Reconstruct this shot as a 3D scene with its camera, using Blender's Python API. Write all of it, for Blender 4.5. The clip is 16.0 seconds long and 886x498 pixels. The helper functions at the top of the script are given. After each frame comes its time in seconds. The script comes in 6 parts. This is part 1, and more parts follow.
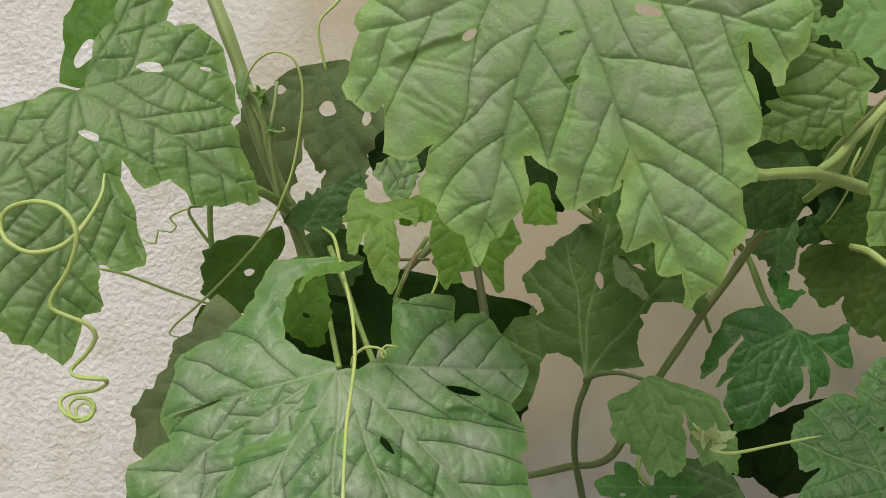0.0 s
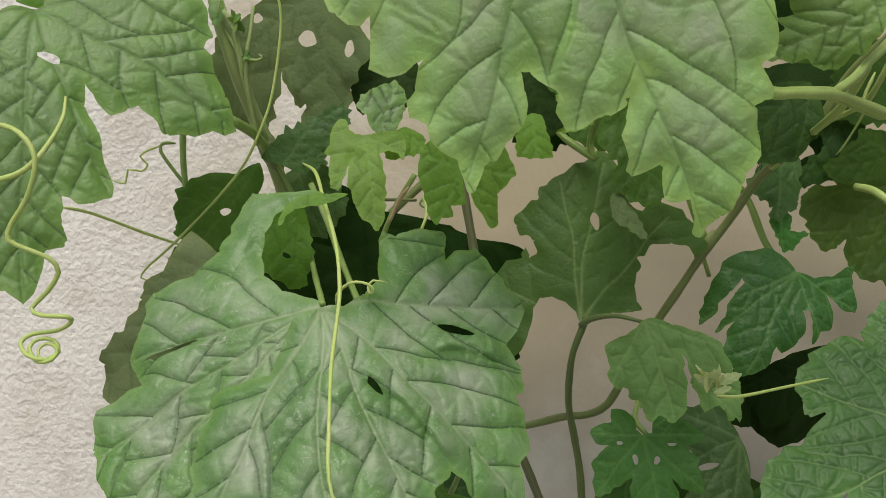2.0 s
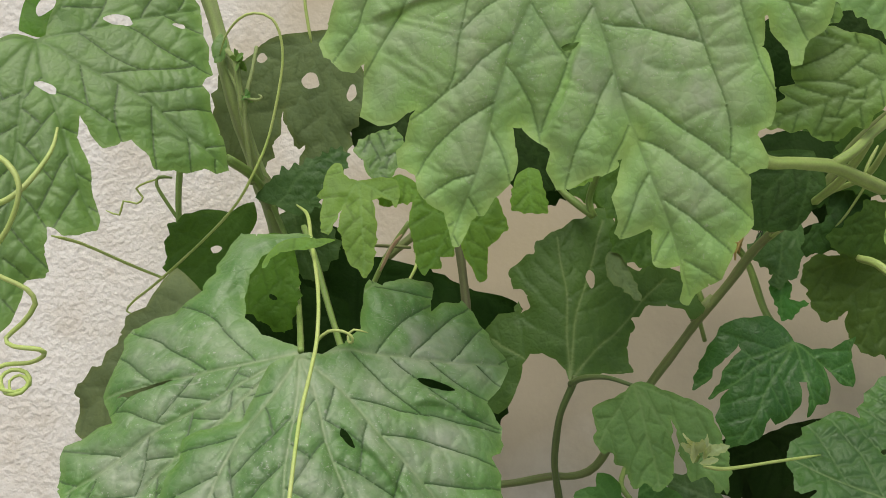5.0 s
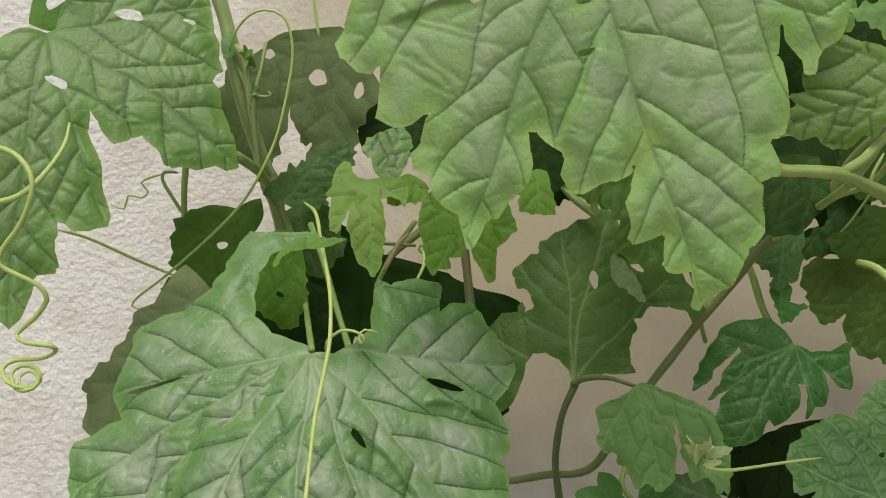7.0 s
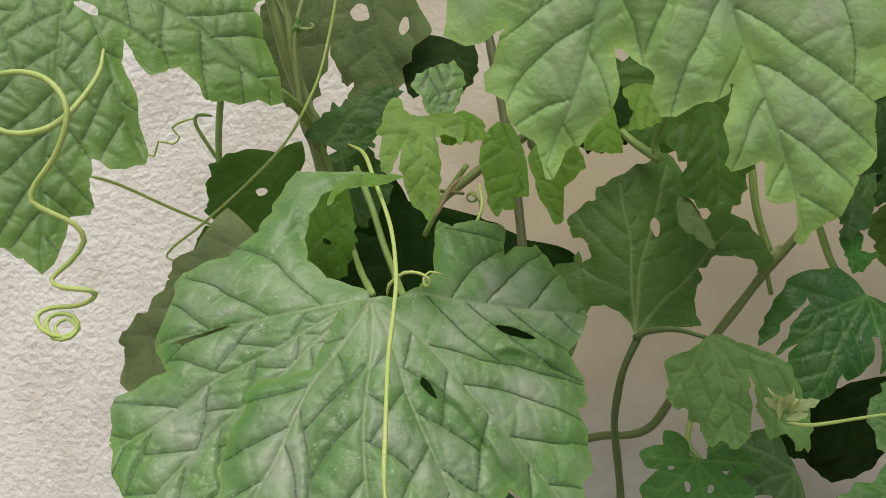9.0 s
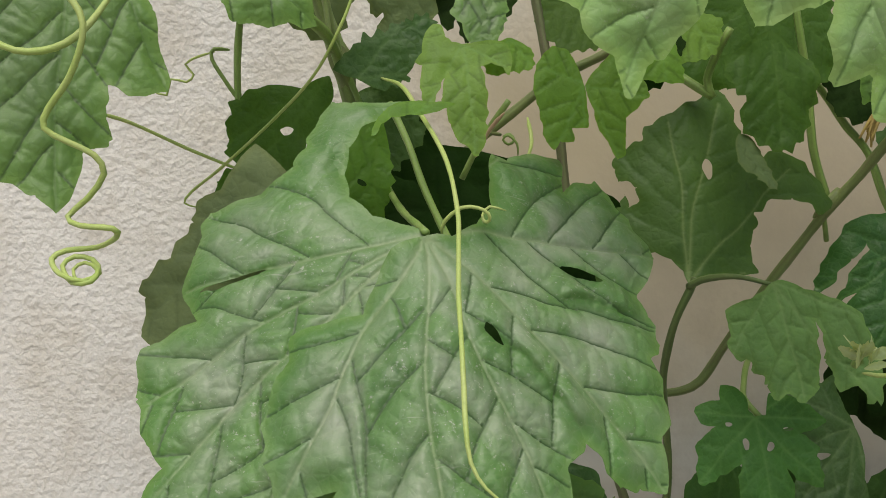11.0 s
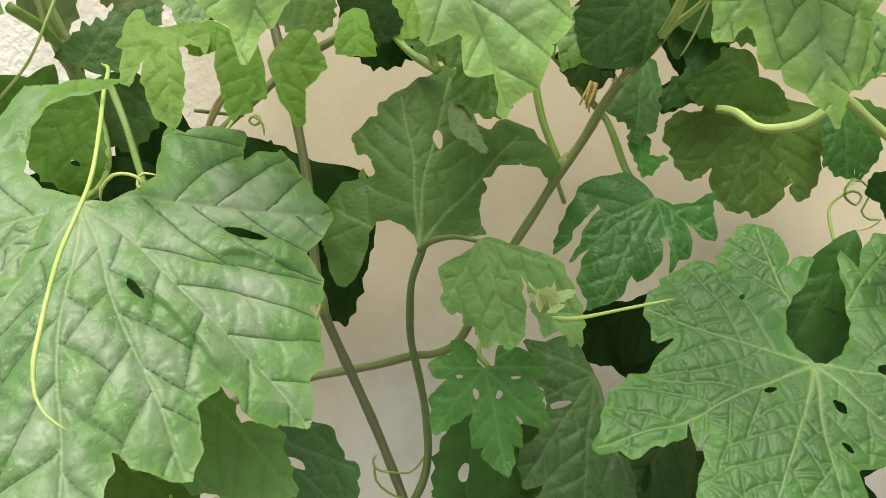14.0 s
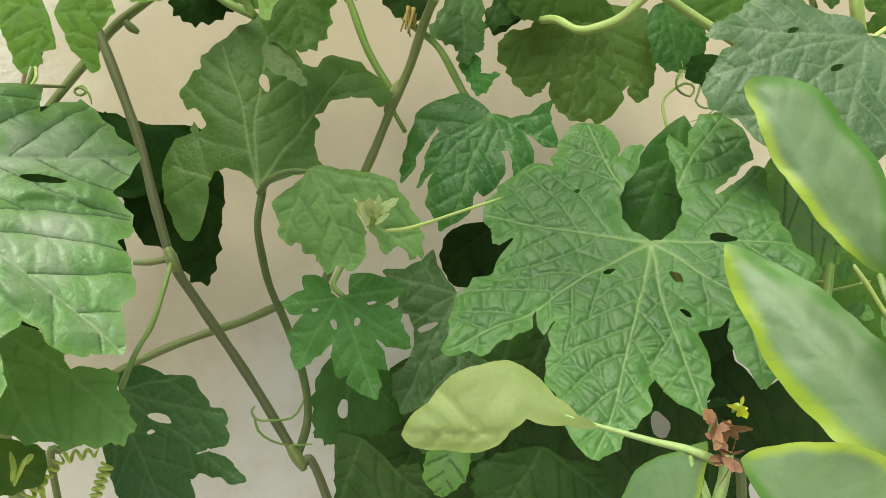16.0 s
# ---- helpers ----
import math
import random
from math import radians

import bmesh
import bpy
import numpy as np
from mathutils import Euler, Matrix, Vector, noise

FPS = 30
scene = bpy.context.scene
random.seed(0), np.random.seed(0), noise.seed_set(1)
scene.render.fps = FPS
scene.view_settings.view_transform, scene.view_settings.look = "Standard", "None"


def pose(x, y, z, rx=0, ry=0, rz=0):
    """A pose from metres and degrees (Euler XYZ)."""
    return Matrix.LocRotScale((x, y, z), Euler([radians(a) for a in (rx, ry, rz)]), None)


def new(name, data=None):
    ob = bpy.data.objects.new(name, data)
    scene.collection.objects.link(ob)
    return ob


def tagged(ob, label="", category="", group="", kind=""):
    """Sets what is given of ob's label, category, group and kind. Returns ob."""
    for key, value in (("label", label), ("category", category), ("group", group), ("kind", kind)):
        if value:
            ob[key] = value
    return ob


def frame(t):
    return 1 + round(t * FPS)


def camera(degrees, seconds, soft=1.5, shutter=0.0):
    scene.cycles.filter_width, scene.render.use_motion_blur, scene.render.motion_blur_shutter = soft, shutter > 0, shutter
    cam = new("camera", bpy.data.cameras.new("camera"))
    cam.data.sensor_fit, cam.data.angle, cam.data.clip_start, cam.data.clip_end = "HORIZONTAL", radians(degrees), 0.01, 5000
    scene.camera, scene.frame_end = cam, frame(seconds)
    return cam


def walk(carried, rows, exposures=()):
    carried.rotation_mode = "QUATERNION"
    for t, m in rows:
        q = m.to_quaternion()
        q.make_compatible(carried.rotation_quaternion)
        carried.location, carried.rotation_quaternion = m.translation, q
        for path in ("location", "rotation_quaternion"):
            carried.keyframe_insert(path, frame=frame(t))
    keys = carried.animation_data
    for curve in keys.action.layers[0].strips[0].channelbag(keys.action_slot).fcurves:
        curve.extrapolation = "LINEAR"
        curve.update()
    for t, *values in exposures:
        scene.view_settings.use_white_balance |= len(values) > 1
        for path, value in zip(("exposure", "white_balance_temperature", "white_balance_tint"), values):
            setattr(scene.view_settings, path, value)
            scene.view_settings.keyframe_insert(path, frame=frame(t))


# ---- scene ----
cam = camera(52.0, 16.0, 0.8)
METRES, EYE, TILT, LEAN, TURN = 0.5, 1.2, 0.0, 0.0, 0.0
ROWS = [
    (0.0, 0.0, 0.0, 0.0, -0.0, 0.0, -0.0),
    (0.5, -0.0296, 0.0058, 0.0028, -0.41, -0.42, -0.34),
    (1.0, -0.0094, 0.0255, -0.0196, -0.9, -0.95, -0.08),
    (1.5, -0.0329, 0.033, -0.0139, -0.88, -1.39, -0.12),
    (2.0, -0.0073, 0.045, -0.0292, -1.25, -1.85, 0.18),
    (2.5, 0.0638, 0.0234, -0.0388, -1.85, -1.6, 0.24),
    (3.0, 0.0706, 0.0236, -0.0299, -1.51, -0.51, -0.49),
    (3.5, 0.031, 0.039, -0.0209, -0.81, 0.19, -1.36),
    (4.0, 0.054, 0.0304, -0.0251, -0.78, 0.62, -1.7),
    (4.5, 0.0435, 0.0415, -0.0238, -0.52, 0.82, -2.18),
    (5.0, 0.0123, 0.0554, -0.0213, -0.33, 0.74, -2.99),
    (7.5, -0.0054, 0.0525, -0.0151, -1.23, 0.17, -3.83),
    (8.0, 0.0076, 0.0801, -0.0309, -0.82, 0.04, -3.57),
    (8.5, -0.0049, 0.0945, -0.0391, -0.6, -0.5, -3.38),
    (9.0, -0.0448, 0.1054, -0.0448, -1.0, -1.16, -3.28),
    (11.5, -0.0842, 0.1659, -0.0808, -2.56, -2.96, -2.38),
    (12.0, -0.015, 0.1347, -0.0892, -3.86, -2.99, -1.85),
    (12.5, 0.0388, 0.1006, -0.0805, -4.85, -2.65, -1.14),
    (13.0, 0.1135, 0.0856, -0.1024, -5.68, -2.53, -0.04),
    (13.5, 0.1144, 0.1019, -0.0993, -5.62, -2.46, 0.09),
    (14.0, 0.0858, 0.1093, -0.0922, -5.32, -2.49, -0.03),
    (14.5, 0.1201, 0.1095, -0.1125, -5.61, -2.73, 1.19),
    (15.0, 0.1515, 0.0886, -0.1297, -6.88, -2.68, 3.36),
    (15.5, 0.1815, 0.0663, -0.1449, -8.5, -2.59, 5.87),
    (16.0, 0.1703, 0.0878, -0.16, -8.77, -2.72, 8.31),
]
EXPOSURES = [
    (0.0, -0.12, 6740, 7), (2.0, -0.10, 6740, 6), (2.5, 0.10, 6790, 5), (3.0, 0.22, 6790, 5), (3.5, -0.06, 6740, 6), (4.5, 0.06, 6740, 6),
    (5.0, -0.04, 6740, 6), (7.5, -0.06, 6740, 6), (8.0, -0.04, 6740, 6), (9.0, -0.07, 6740, 6), (11.5, -0.20, 6740, 5), (12.0, 0.02, 6840, 4),
    (12.5, 0.42, 6940, 2), (13.0, 0.58, 6960, 1), (14.5, 0.60, 6960, 0), (15.5, 0.62, 6910, -3), (16.0, 0.63, 6890, -4),
]
walk(cam, [(t, pose(0, 0, EYE, TILT, LEAN, TURN) @ pose(METRES * x, METRES * y, METRES * z, 90 + pitch, roll, yaw)) for t, x, y, z, yaw, pitch, roll in ROWS], EXPOSURES)

# ---- light: open shade under a bright sky, a broad veiled sun high behind the camera
world = bpy.data.worlds.new("sky")
scene.world = world
world.use_nodes = True
SUN_UP, SUN_SIDE = 58.0, -16.0
sky = world.node_tree.nodes.new("ShaderNodeTexSky")
sky.sky_type, sky.sun_disc = "NISHITA", False
sky.sun_elevation, sky.sun_rotation = radians(SUN_UP), radians(180 - SUN_SIDE)
sky.air_density, sky.dust_density = 1.0, 3.0
world.node_tree.links.new(sky.outputs[0], world.node_tree.nodes["Background"].inputs[0])
world.node_tree.nodes["Background"].inputs[1].default_value = 0.108
sun = new("sun", bpy.data.lights.new("sun", "SUN"))
sun.data.energy, sun.data.angle, sun.data.color = 2.6, radians(48), (1.0, 0.96, 0.90)
sun.matrix_basis = pose(0, 0, 4, 90 - SUN_UP, 0, SUN_SIDE)


# ---- materials
class Nodes:
    """A short way to write node trees."""

    def __init__(self, name):
        self.mat = bpy.data.materials.new(name)
        self.mat.use_nodes = True
        self.tree = self.mat.node_tree
        self.tree.nodes.clear()

    def add(self, kind, settings=(), **inputs):
        n = self.tree.nodes.new(kind)
        for key, value in settings:
            setattr(n, key, value)
        for key, value in inputs.items():
            slot = int(key[1:]) if key[0] == "i" and key[1:].isdigit() else key.replace("_", " ")
            if isinstance(value, bpy.types.NodeSocket):
                self.tree.links.new(value, n.inputs[slot])
            else:
                n.inputs[slot].default_value = value
        return n

    def noise(self, co, scale, detail=4.0, rough=0.55):
        return self.add("ShaderNodeTexNoise", Vector=co, Scale=scale, Detail=detail, Roughness=rough).outputs[0]

    def ramp(self, value, lo, hi, a=0.0, b=1.0):
        return self.add("ShaderNodeMapRange", Value=value, From_Min=lo, From_Max=hi, To_Min=a, To_Max=b).outputs[0]

    def mix(self, fac, a, b, blend="MIX"):
        n = self.add("ShaderNodeMix", (("data_type", "RGBA"), ("blend_type", blend)), i0=fac)
        for slot, value in ((6, a), (7, b)):
            if isinstance(value, bpy.types.NodeSocket):
                self.tree.links.new(value, n.inputs[slot])
            else:
                n.inputs[slot].default_value = (*value, 1.0)
        return n.outputs[2]

    def math(self, op, a, b=0.0):
        return self.add("ShaderNodeMath", (("operation", op),), i0=a, i1=b).outputs[0]

    def finish(self, shader):
        self.tree.links.new(shader, self.add("ShaderNodeOutputMaterial").inputs[0])
        return self.mat


def leaf_material(name, base, vein, dust_sheen=0.0, gloss=0.5, through_light=0.3, margin=None, dust_sheen_color=(0.27, 0.31, 0.19), net_show=0.12, crease_color=None, crease_show=0.62, shine=0.3, relief=0.45, fringe=None):
    """Leaf tissue: mottled green, a net of fine veins, dusty film with painted sheen, scratches, light passing through.
    """
    n = Nodes(name)
    co = n.add("ShaderNodeTexCoord").outputs["Object"]
    rnd = n.add("ShaderNodeObjectInfo").outputs["Random"]
    veins = n.add("ShaderNodeAttribute", (("attribute_name", "vein"),)).outputs["Fac"]
    creases = n.add("ShaderNodeAttribute", (("attribute_name", "furrow"),)).outputs["Fac"]
    rim = n.add("ShaderNodeAttribute", (("attribute_name", "rim"),)).outputs["Fac"]
    outer = n.add("ShaderNodeAttribute", (("attribute_name", "outer"),)).outputs["Fac"]
    big, mid, fine = n.noise(co, 35.0, 3.0), n.noise(co, 150.0, 4.0), n.noise(co, 900.0, 3.0)
    net = n.add("ShaderNodeTexVoronoi", (("feature", "DISTANCE_TO_EDGE"),), Vector=co, Scale=330.0).outputs["Distance"]
    netline = n.ramp(net, 0.0, 0.09, 1.0, 0.0)
    dark = tuple(c * 0.72 for c in base)
    light = (min(1, base[0] * 1.38), min(1, base[1] * 1.26), base[2] * 1.15)
    col = n.mix(n.ramp(big, 0.3, 0.7), dark, light)
    col = n.mix(n.ramp(mid, 0.35, 0.7, 0.0, 0.5), col, light)
    col = n.mix(n.ramp(fine, 0.3, 0.75, 0.0, 0.3), col, dark)
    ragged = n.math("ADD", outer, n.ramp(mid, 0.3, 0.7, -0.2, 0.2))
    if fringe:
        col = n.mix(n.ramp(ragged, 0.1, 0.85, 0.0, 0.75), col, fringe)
    col = n.mix(n.ramp(netline, 0, 1, 0, net_show), col, vein)
    if margin:
        flank = n.add("ShaderNodeAttribute", (("attribute_name", "flank"),)).outputs["Fac"]
        edge = n.mix(n.ramp(flank, 0.1, 0.9), (0.075, 0.20, 0.028), margin)
        col = n.mix(n.ramp(n.math("ADD", rim, n.ramp(big, 0.3, 0.7, -0.2, 0.2)), 0.3, 0.85), col, edge)
    else:
        col = n.mix(n.ramp(rim, 0.2, 1.0, 0.0, 0.35), col, (base[0] * 1.5, base[1] * 1.25, base[2] * 0.7))
    if dust_sheen:
        spots = n.ramp(n.noise(co, 420.0, 5.0, 0.7), 0.60, 0.68, 0.0, 0.75 * dust_sheen)
        patch = n.ramp(n.noise(co, 48.0, 5.0, 0.62), 0.42, 0.72, 0.0, 0.75 * dust_sheen)
        specks = n.ramp(n.noise(co, 1300.0, 2.0, 0.5), 0.66, 0.72, 0.0, 0.8 * dust_sheen)
        stretch = n.add("ShaderNodeMapping", Vector=co, Rotation=(0.0, 0.0, 0.7), Scale=(60.0, 900.0, 60.0)).outputs[0]
        scratch = n.ramp(n.noise(stretch, 1.0, 2.0, 0.5), 0.70, 0.74, 0.0, 0.5 * dust_sheen)
        layer = n.math("MAXIMUM", n.math("MAXIMUM", spots, patch), n.math("MAXIMUM", specks, scratch))
        col = n.mix(n.math("MULTIPLY", layer, n.ramp(outer, 0.1, 0.7, 1.0, 0.25)), col, dust_sheen_color)
    # Vein colours; the dark ones put the furrows' shade into the colour as well.
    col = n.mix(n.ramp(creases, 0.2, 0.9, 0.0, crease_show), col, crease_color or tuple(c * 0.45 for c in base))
    col = n.mix(n.math("MULTIPLY", veins, 0.75), col, vein)
    tint = n.add("ShaderNodeHueSaturation", Hue=n.ramp(rnd, 0, 1, 0.488, 0.51), Saturation=n.ramp(rnd, 0, 1, 0.94, 1.06), Value=n.ramp(rnd, 0, 1, 1.08, 0.92), Color=col).outputs[0]
    height = n.math("ADD", n.math("MULTIPLY", n.ramp(net, 0.0, 0.3), 0.35), n.math("MULTIPLY", fine, 0.4))
    bump = n.add("ShaderNodeBump", Strength=relief, Distance=0.0006, Height=height).outputs[0]
    rough = n.ramp(mid, 0.3, 0.7, gloss - 0.06, gloss + 0.1)
    skin = n.add("ShaderNodeBsdfPrincipled", Base_Color=tint, Roughness=rough, Normal=bump)
    skin.inputs["Specular IOR Level"].default_value = shine
    glow = n.mix(0.6, tint, (base[0] * 1.7, base[1] * 1.5, base[2] * 0.5))
    trans = n.add("ShaderNodeBsdfTranslucent", Color=glow, Normal=bump)
    both = n.add("ShaderNodeMixShader", i0=through_light, i1=skin.outputs[0], i2=trans.outputs[0])
    return n.finish(both.outputs[0])


def stem_material(name, base, other, rough=0.5):
    n = Nodes(name)
    co = n.add("ShaderNodeTexCoord").outputs["Object"]
    ridge = n.add("ShaderNodeAttribute", (("attribute_name", "vein"),)).outputs["Fac"]
    col = n.mix(n.ramp(n.noise(co, 90.0), 0.35, 0.65), base, other)
    col = n.mix(n.math("MULTIPLY", ridge, 0.65), col, tuple(min(1, c * 1.6) for c in base))
    fine = n.noise(co, 1500.0, 3.0)
    col = n.mix(n.ramp(fine, 0.4, 0.8, 0, 0.3), col, tuple(c * 0.6 for c in base))
    bump = n.add("ShaderNodeBump", Strength=0.4, Distance=0.0005, Height=fine).outputs[0]
    skin = n.add("ShaderNodeBsdfPrincipled", Base_Color=col, Roughness=rough, Normal=bump)
    skin.inputs["Subsurface Weight"].default_value = 0.0
    return n.finish(skin.outputs[0])


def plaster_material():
    """Limewashed plaster: white to the left and low, beige to the right where shade is in the colour, with fine grit
    and faint stains.
    """
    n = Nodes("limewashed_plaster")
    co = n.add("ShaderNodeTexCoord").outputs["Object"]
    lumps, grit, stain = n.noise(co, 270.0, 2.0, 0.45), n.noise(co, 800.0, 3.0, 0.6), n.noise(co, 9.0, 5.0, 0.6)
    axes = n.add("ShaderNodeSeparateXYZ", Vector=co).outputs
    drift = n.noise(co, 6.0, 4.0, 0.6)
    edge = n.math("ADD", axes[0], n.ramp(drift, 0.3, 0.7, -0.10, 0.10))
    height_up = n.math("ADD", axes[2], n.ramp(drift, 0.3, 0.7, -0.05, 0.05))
    # Beige to the right: yellowing together with leaf shade put into the colour.
    warm_shade = n.math("MULTIPLY", n.ramp(edge, -0.16, 0.03), n.ramp(height_up, 1.02, 1.10, 0.2, 1.0))
    col = n.mix(warm_shade, (0.79, 0.765, 0.745), (0.635, 0.550, 0.420))
    # Upper part darkened in the colour, like wall shaded by leaves above it.
    upper_shade = n.math("MULTIPLY", n.ramp(edge, -0.10, 0.04), n.ramp(height_up, 1.12, 1.22))
    col = n.mix(upper_shade, col, (0.475, 0.405, 0.285))
    col = n.mix(n.ramp(stain, 0.4, 0.75, 0, 0.35), col, (0.50, 0.43, 0.33))
    col = n.mix(n.ramp(grit, 0.6, 0.8, 0, 0.2), col, (0.52, 0.47, 0.42))
    worn = n.ramp(n.noise(co, 28.0, 6.0, 0.7), 0.46, 0.66, 0.0, 0.34)
    col = n.mix(worn, col, (0.47, 0.40, 0.31))
    pits = n.ramp(n.noise(co, 60.0, 4.0, 0.7), 0.66, 0.72, 0.0, 0.3)
    col = n.mix(pits, col, (0.58, 0.50, 0.42))
    height = n.math("ADD", n.ramp(lumps, 0.2, 0.85), n.math("MULTIPLY", grit, 0.2))
    coarse = n.ramp(edge, -0.14, 0.02, 0.62, 0.08)
    bump = n.add("ShaderNodeBump", Strength=coarse, Distance=0.0016, Height=height).outputs[0]
    skin = n.add("ShaderNodeBsdfPrincipled", Base_Color=col, Roughness=0.9, Normal=bump)
    return n.finish(skin.outputs[0])


def ground_material():
    n = Nodes("unseen_ground")
    co = n.add("ShaderNodeTexCoord").outputs["Object"]
    col = n.mix(n.ramp(n.noise(co, 1.5), 0.35, 0.65), (0.24, 0.22, 0.19), (0.31, 0.285, 0.25))
    col = n.mix(n.ramp(n.noise(co, 60.0), 0.4, 0.7, 0, 0.4), col, (0.19, 0.17, 0.145))
    bump = n.add("ShaderNodeBump", Strength=0.5, Distance=0.01, Height=n.noise(co, 40.0)).outputs[0]
    return n.finish(n.add("ShaderNodeBsdfPrincipled", Base_Color=col, Roughness=0.92, Normal=bump).outputs[0])


GREEN = {
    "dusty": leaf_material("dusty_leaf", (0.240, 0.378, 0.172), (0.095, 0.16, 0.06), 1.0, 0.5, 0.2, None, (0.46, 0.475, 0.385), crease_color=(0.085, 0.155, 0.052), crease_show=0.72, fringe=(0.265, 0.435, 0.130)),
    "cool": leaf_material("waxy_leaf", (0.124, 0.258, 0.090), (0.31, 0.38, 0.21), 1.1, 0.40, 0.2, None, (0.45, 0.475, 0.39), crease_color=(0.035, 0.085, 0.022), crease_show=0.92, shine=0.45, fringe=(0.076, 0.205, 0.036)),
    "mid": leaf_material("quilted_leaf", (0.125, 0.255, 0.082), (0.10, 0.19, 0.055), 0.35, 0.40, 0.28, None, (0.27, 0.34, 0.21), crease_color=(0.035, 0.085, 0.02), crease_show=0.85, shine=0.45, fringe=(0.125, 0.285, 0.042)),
    "bright": leaf_material("young_leaf", (0.158, 0.315, 0.058), (0.22, 0.41, 0.12), 0.0, 0.5, 0.4, crease_show=0.5),
    "bright2": leaf_material("fresh_leaf", (0.050, 0.178, 0.034), (0.16, 0.36, 0.09), 0.05, 0.42, 0.3, crease_color=(0.09, 0.25, 0.055), crease_show=0.5),
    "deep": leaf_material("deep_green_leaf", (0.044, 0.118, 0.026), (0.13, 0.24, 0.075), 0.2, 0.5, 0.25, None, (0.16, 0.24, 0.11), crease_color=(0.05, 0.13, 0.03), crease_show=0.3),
    "central": leaf_material("dull_leaf", (0.050, 0.132, 0.023), (0.24, 0.34, 0.12), 0.15, 0.5, 0.3, None, (0.17, 0.25, 0.12), net_show=0.03, crease_color=(0.06, 0.14, 0.035), crease_show=0.4),
    "cooldark": leaf_material("dusty_dark_leaf", (0.056, 0.128, 0.048), (0.22, 0.31, 0.16), 0.55, 0.42, 0.2, None, (0.24, 0.30, 0.21), crease_color=(0.17, 0.25, 0.12), crease_show=0.45, shine=0.45),
    "dull": leaf_material("dull_dusty_leaf", (0.043, 0.115, 0.030), (0.18, 0.28, 0.12), 0.35, 0.45, 0.2, None, (0.19, 0.26, 0.15), crease_color=(0.12, 0.21, 0.08), crease_show=0.4, shine=0.4),
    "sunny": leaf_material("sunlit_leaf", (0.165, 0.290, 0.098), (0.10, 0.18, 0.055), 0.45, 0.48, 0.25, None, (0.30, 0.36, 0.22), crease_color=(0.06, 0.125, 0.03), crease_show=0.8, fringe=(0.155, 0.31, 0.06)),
    # Darker copy of the leaf green, with half shade put into the colour.
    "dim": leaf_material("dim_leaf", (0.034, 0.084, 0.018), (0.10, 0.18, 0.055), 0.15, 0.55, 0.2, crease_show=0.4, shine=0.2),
    "cut": leaf_material("glossy_cut_leaf", (0.036, 0.138, 0.024), (0.20, 0.40, 0.11), 0.05, 0.36, 0.25, crease_color=(0.10, 0.26, 0.06), crease_show=0.5, shine=0.45),
    "soft": leaf_material("matt_leaf", (0.112, 0.262, 0.074), (0.24, 0.38, 0.14), 0.15, 0.55, 0.3, crease_color=(0.09, 0.19, 0.045), crease_show=0.6),
    "olive": leaf_material("olive_leaf", (0.062, 0.142, 0.024), (0.12, 0.22, 0.05), 0.25, 0.55, 0.35, None, (0.13, 0.20, 0.085), crease_color=(0.045, 0.10, 0.018), crease_show=0.4),
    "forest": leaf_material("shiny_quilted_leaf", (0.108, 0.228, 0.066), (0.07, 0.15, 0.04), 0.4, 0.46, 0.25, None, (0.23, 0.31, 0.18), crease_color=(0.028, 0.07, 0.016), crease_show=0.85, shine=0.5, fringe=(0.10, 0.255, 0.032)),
    # Green taken near black so leaves deep inside carry their shade as colour.
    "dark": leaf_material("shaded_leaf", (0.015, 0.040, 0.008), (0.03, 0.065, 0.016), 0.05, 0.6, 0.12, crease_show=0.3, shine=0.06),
    "ash": leaf_material("grey_green_leaf", (0.115, 0.172, 0.078), (0.13, 0.19, 0.09), 0.1, 0.6, 0.2, None, (0.10, 0.13, 0.075), crease_show=0.3, shine=0.2),
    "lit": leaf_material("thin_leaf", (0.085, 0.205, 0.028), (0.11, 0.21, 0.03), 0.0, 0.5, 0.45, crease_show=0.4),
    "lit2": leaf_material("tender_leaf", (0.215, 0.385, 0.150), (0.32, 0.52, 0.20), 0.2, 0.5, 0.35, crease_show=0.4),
    "pale": leaf_material("pale_veined_leaf", (0.048, 0.140, 0.035), (0.30, 0.43, 0.165), 0.35, 0.38, 0.2, None, (0.20, 0.30, 0.16), 0.05, (0.15, 0.275, 0.09), 0.34, 0.35, 0.5, (0.075, 0.215, 0.042)),
    # Grey film on these smooth leaves is sky reflection put into the colour.
    "variegated": leaf_material("yellow_edged_leaf", (0.135, 0.225, 0.110), (0.16, 0.27, 0.13), 0.5, 0.36, 0.25, (0.31, 0.42, 0.045), (0.25, 0.33, 0.22), 0.0, (0.10, 0.20, 0.08), 0.2, 0.4, 0.05),
    "palegreen": leaf_material("withering_leaf", (0.21, 0.295, 0.108), (0.34, 0.41, 0.19), 0.5, 0.45, 0.3, None, (0.40, 0.46, 0.28), 0.0, (0.20, 0.28, 0.09), 0.5, 0.3, 0.1),
    "bract": leaf_material("bud_bract", (0.44, 0.55, 0.30), (0.55, 0.64, 0.42), 0.0, 0.55, 0.35, crease_show=0.2),
    "dry": leaf_material("dried_petal", (0.25, 0.145, 0.085), (0.20, 0.10, 0.06), 0.5, 0.8, 0.15, None, (0.46, 0.32, 0.23)),
    "petal": leaf_material("yellow_petal", (0.46, 0.56, 0.05), (0.50, 0.56, 0.07), 0.0, 0.5, 0.35, crease_show=0.2),
}
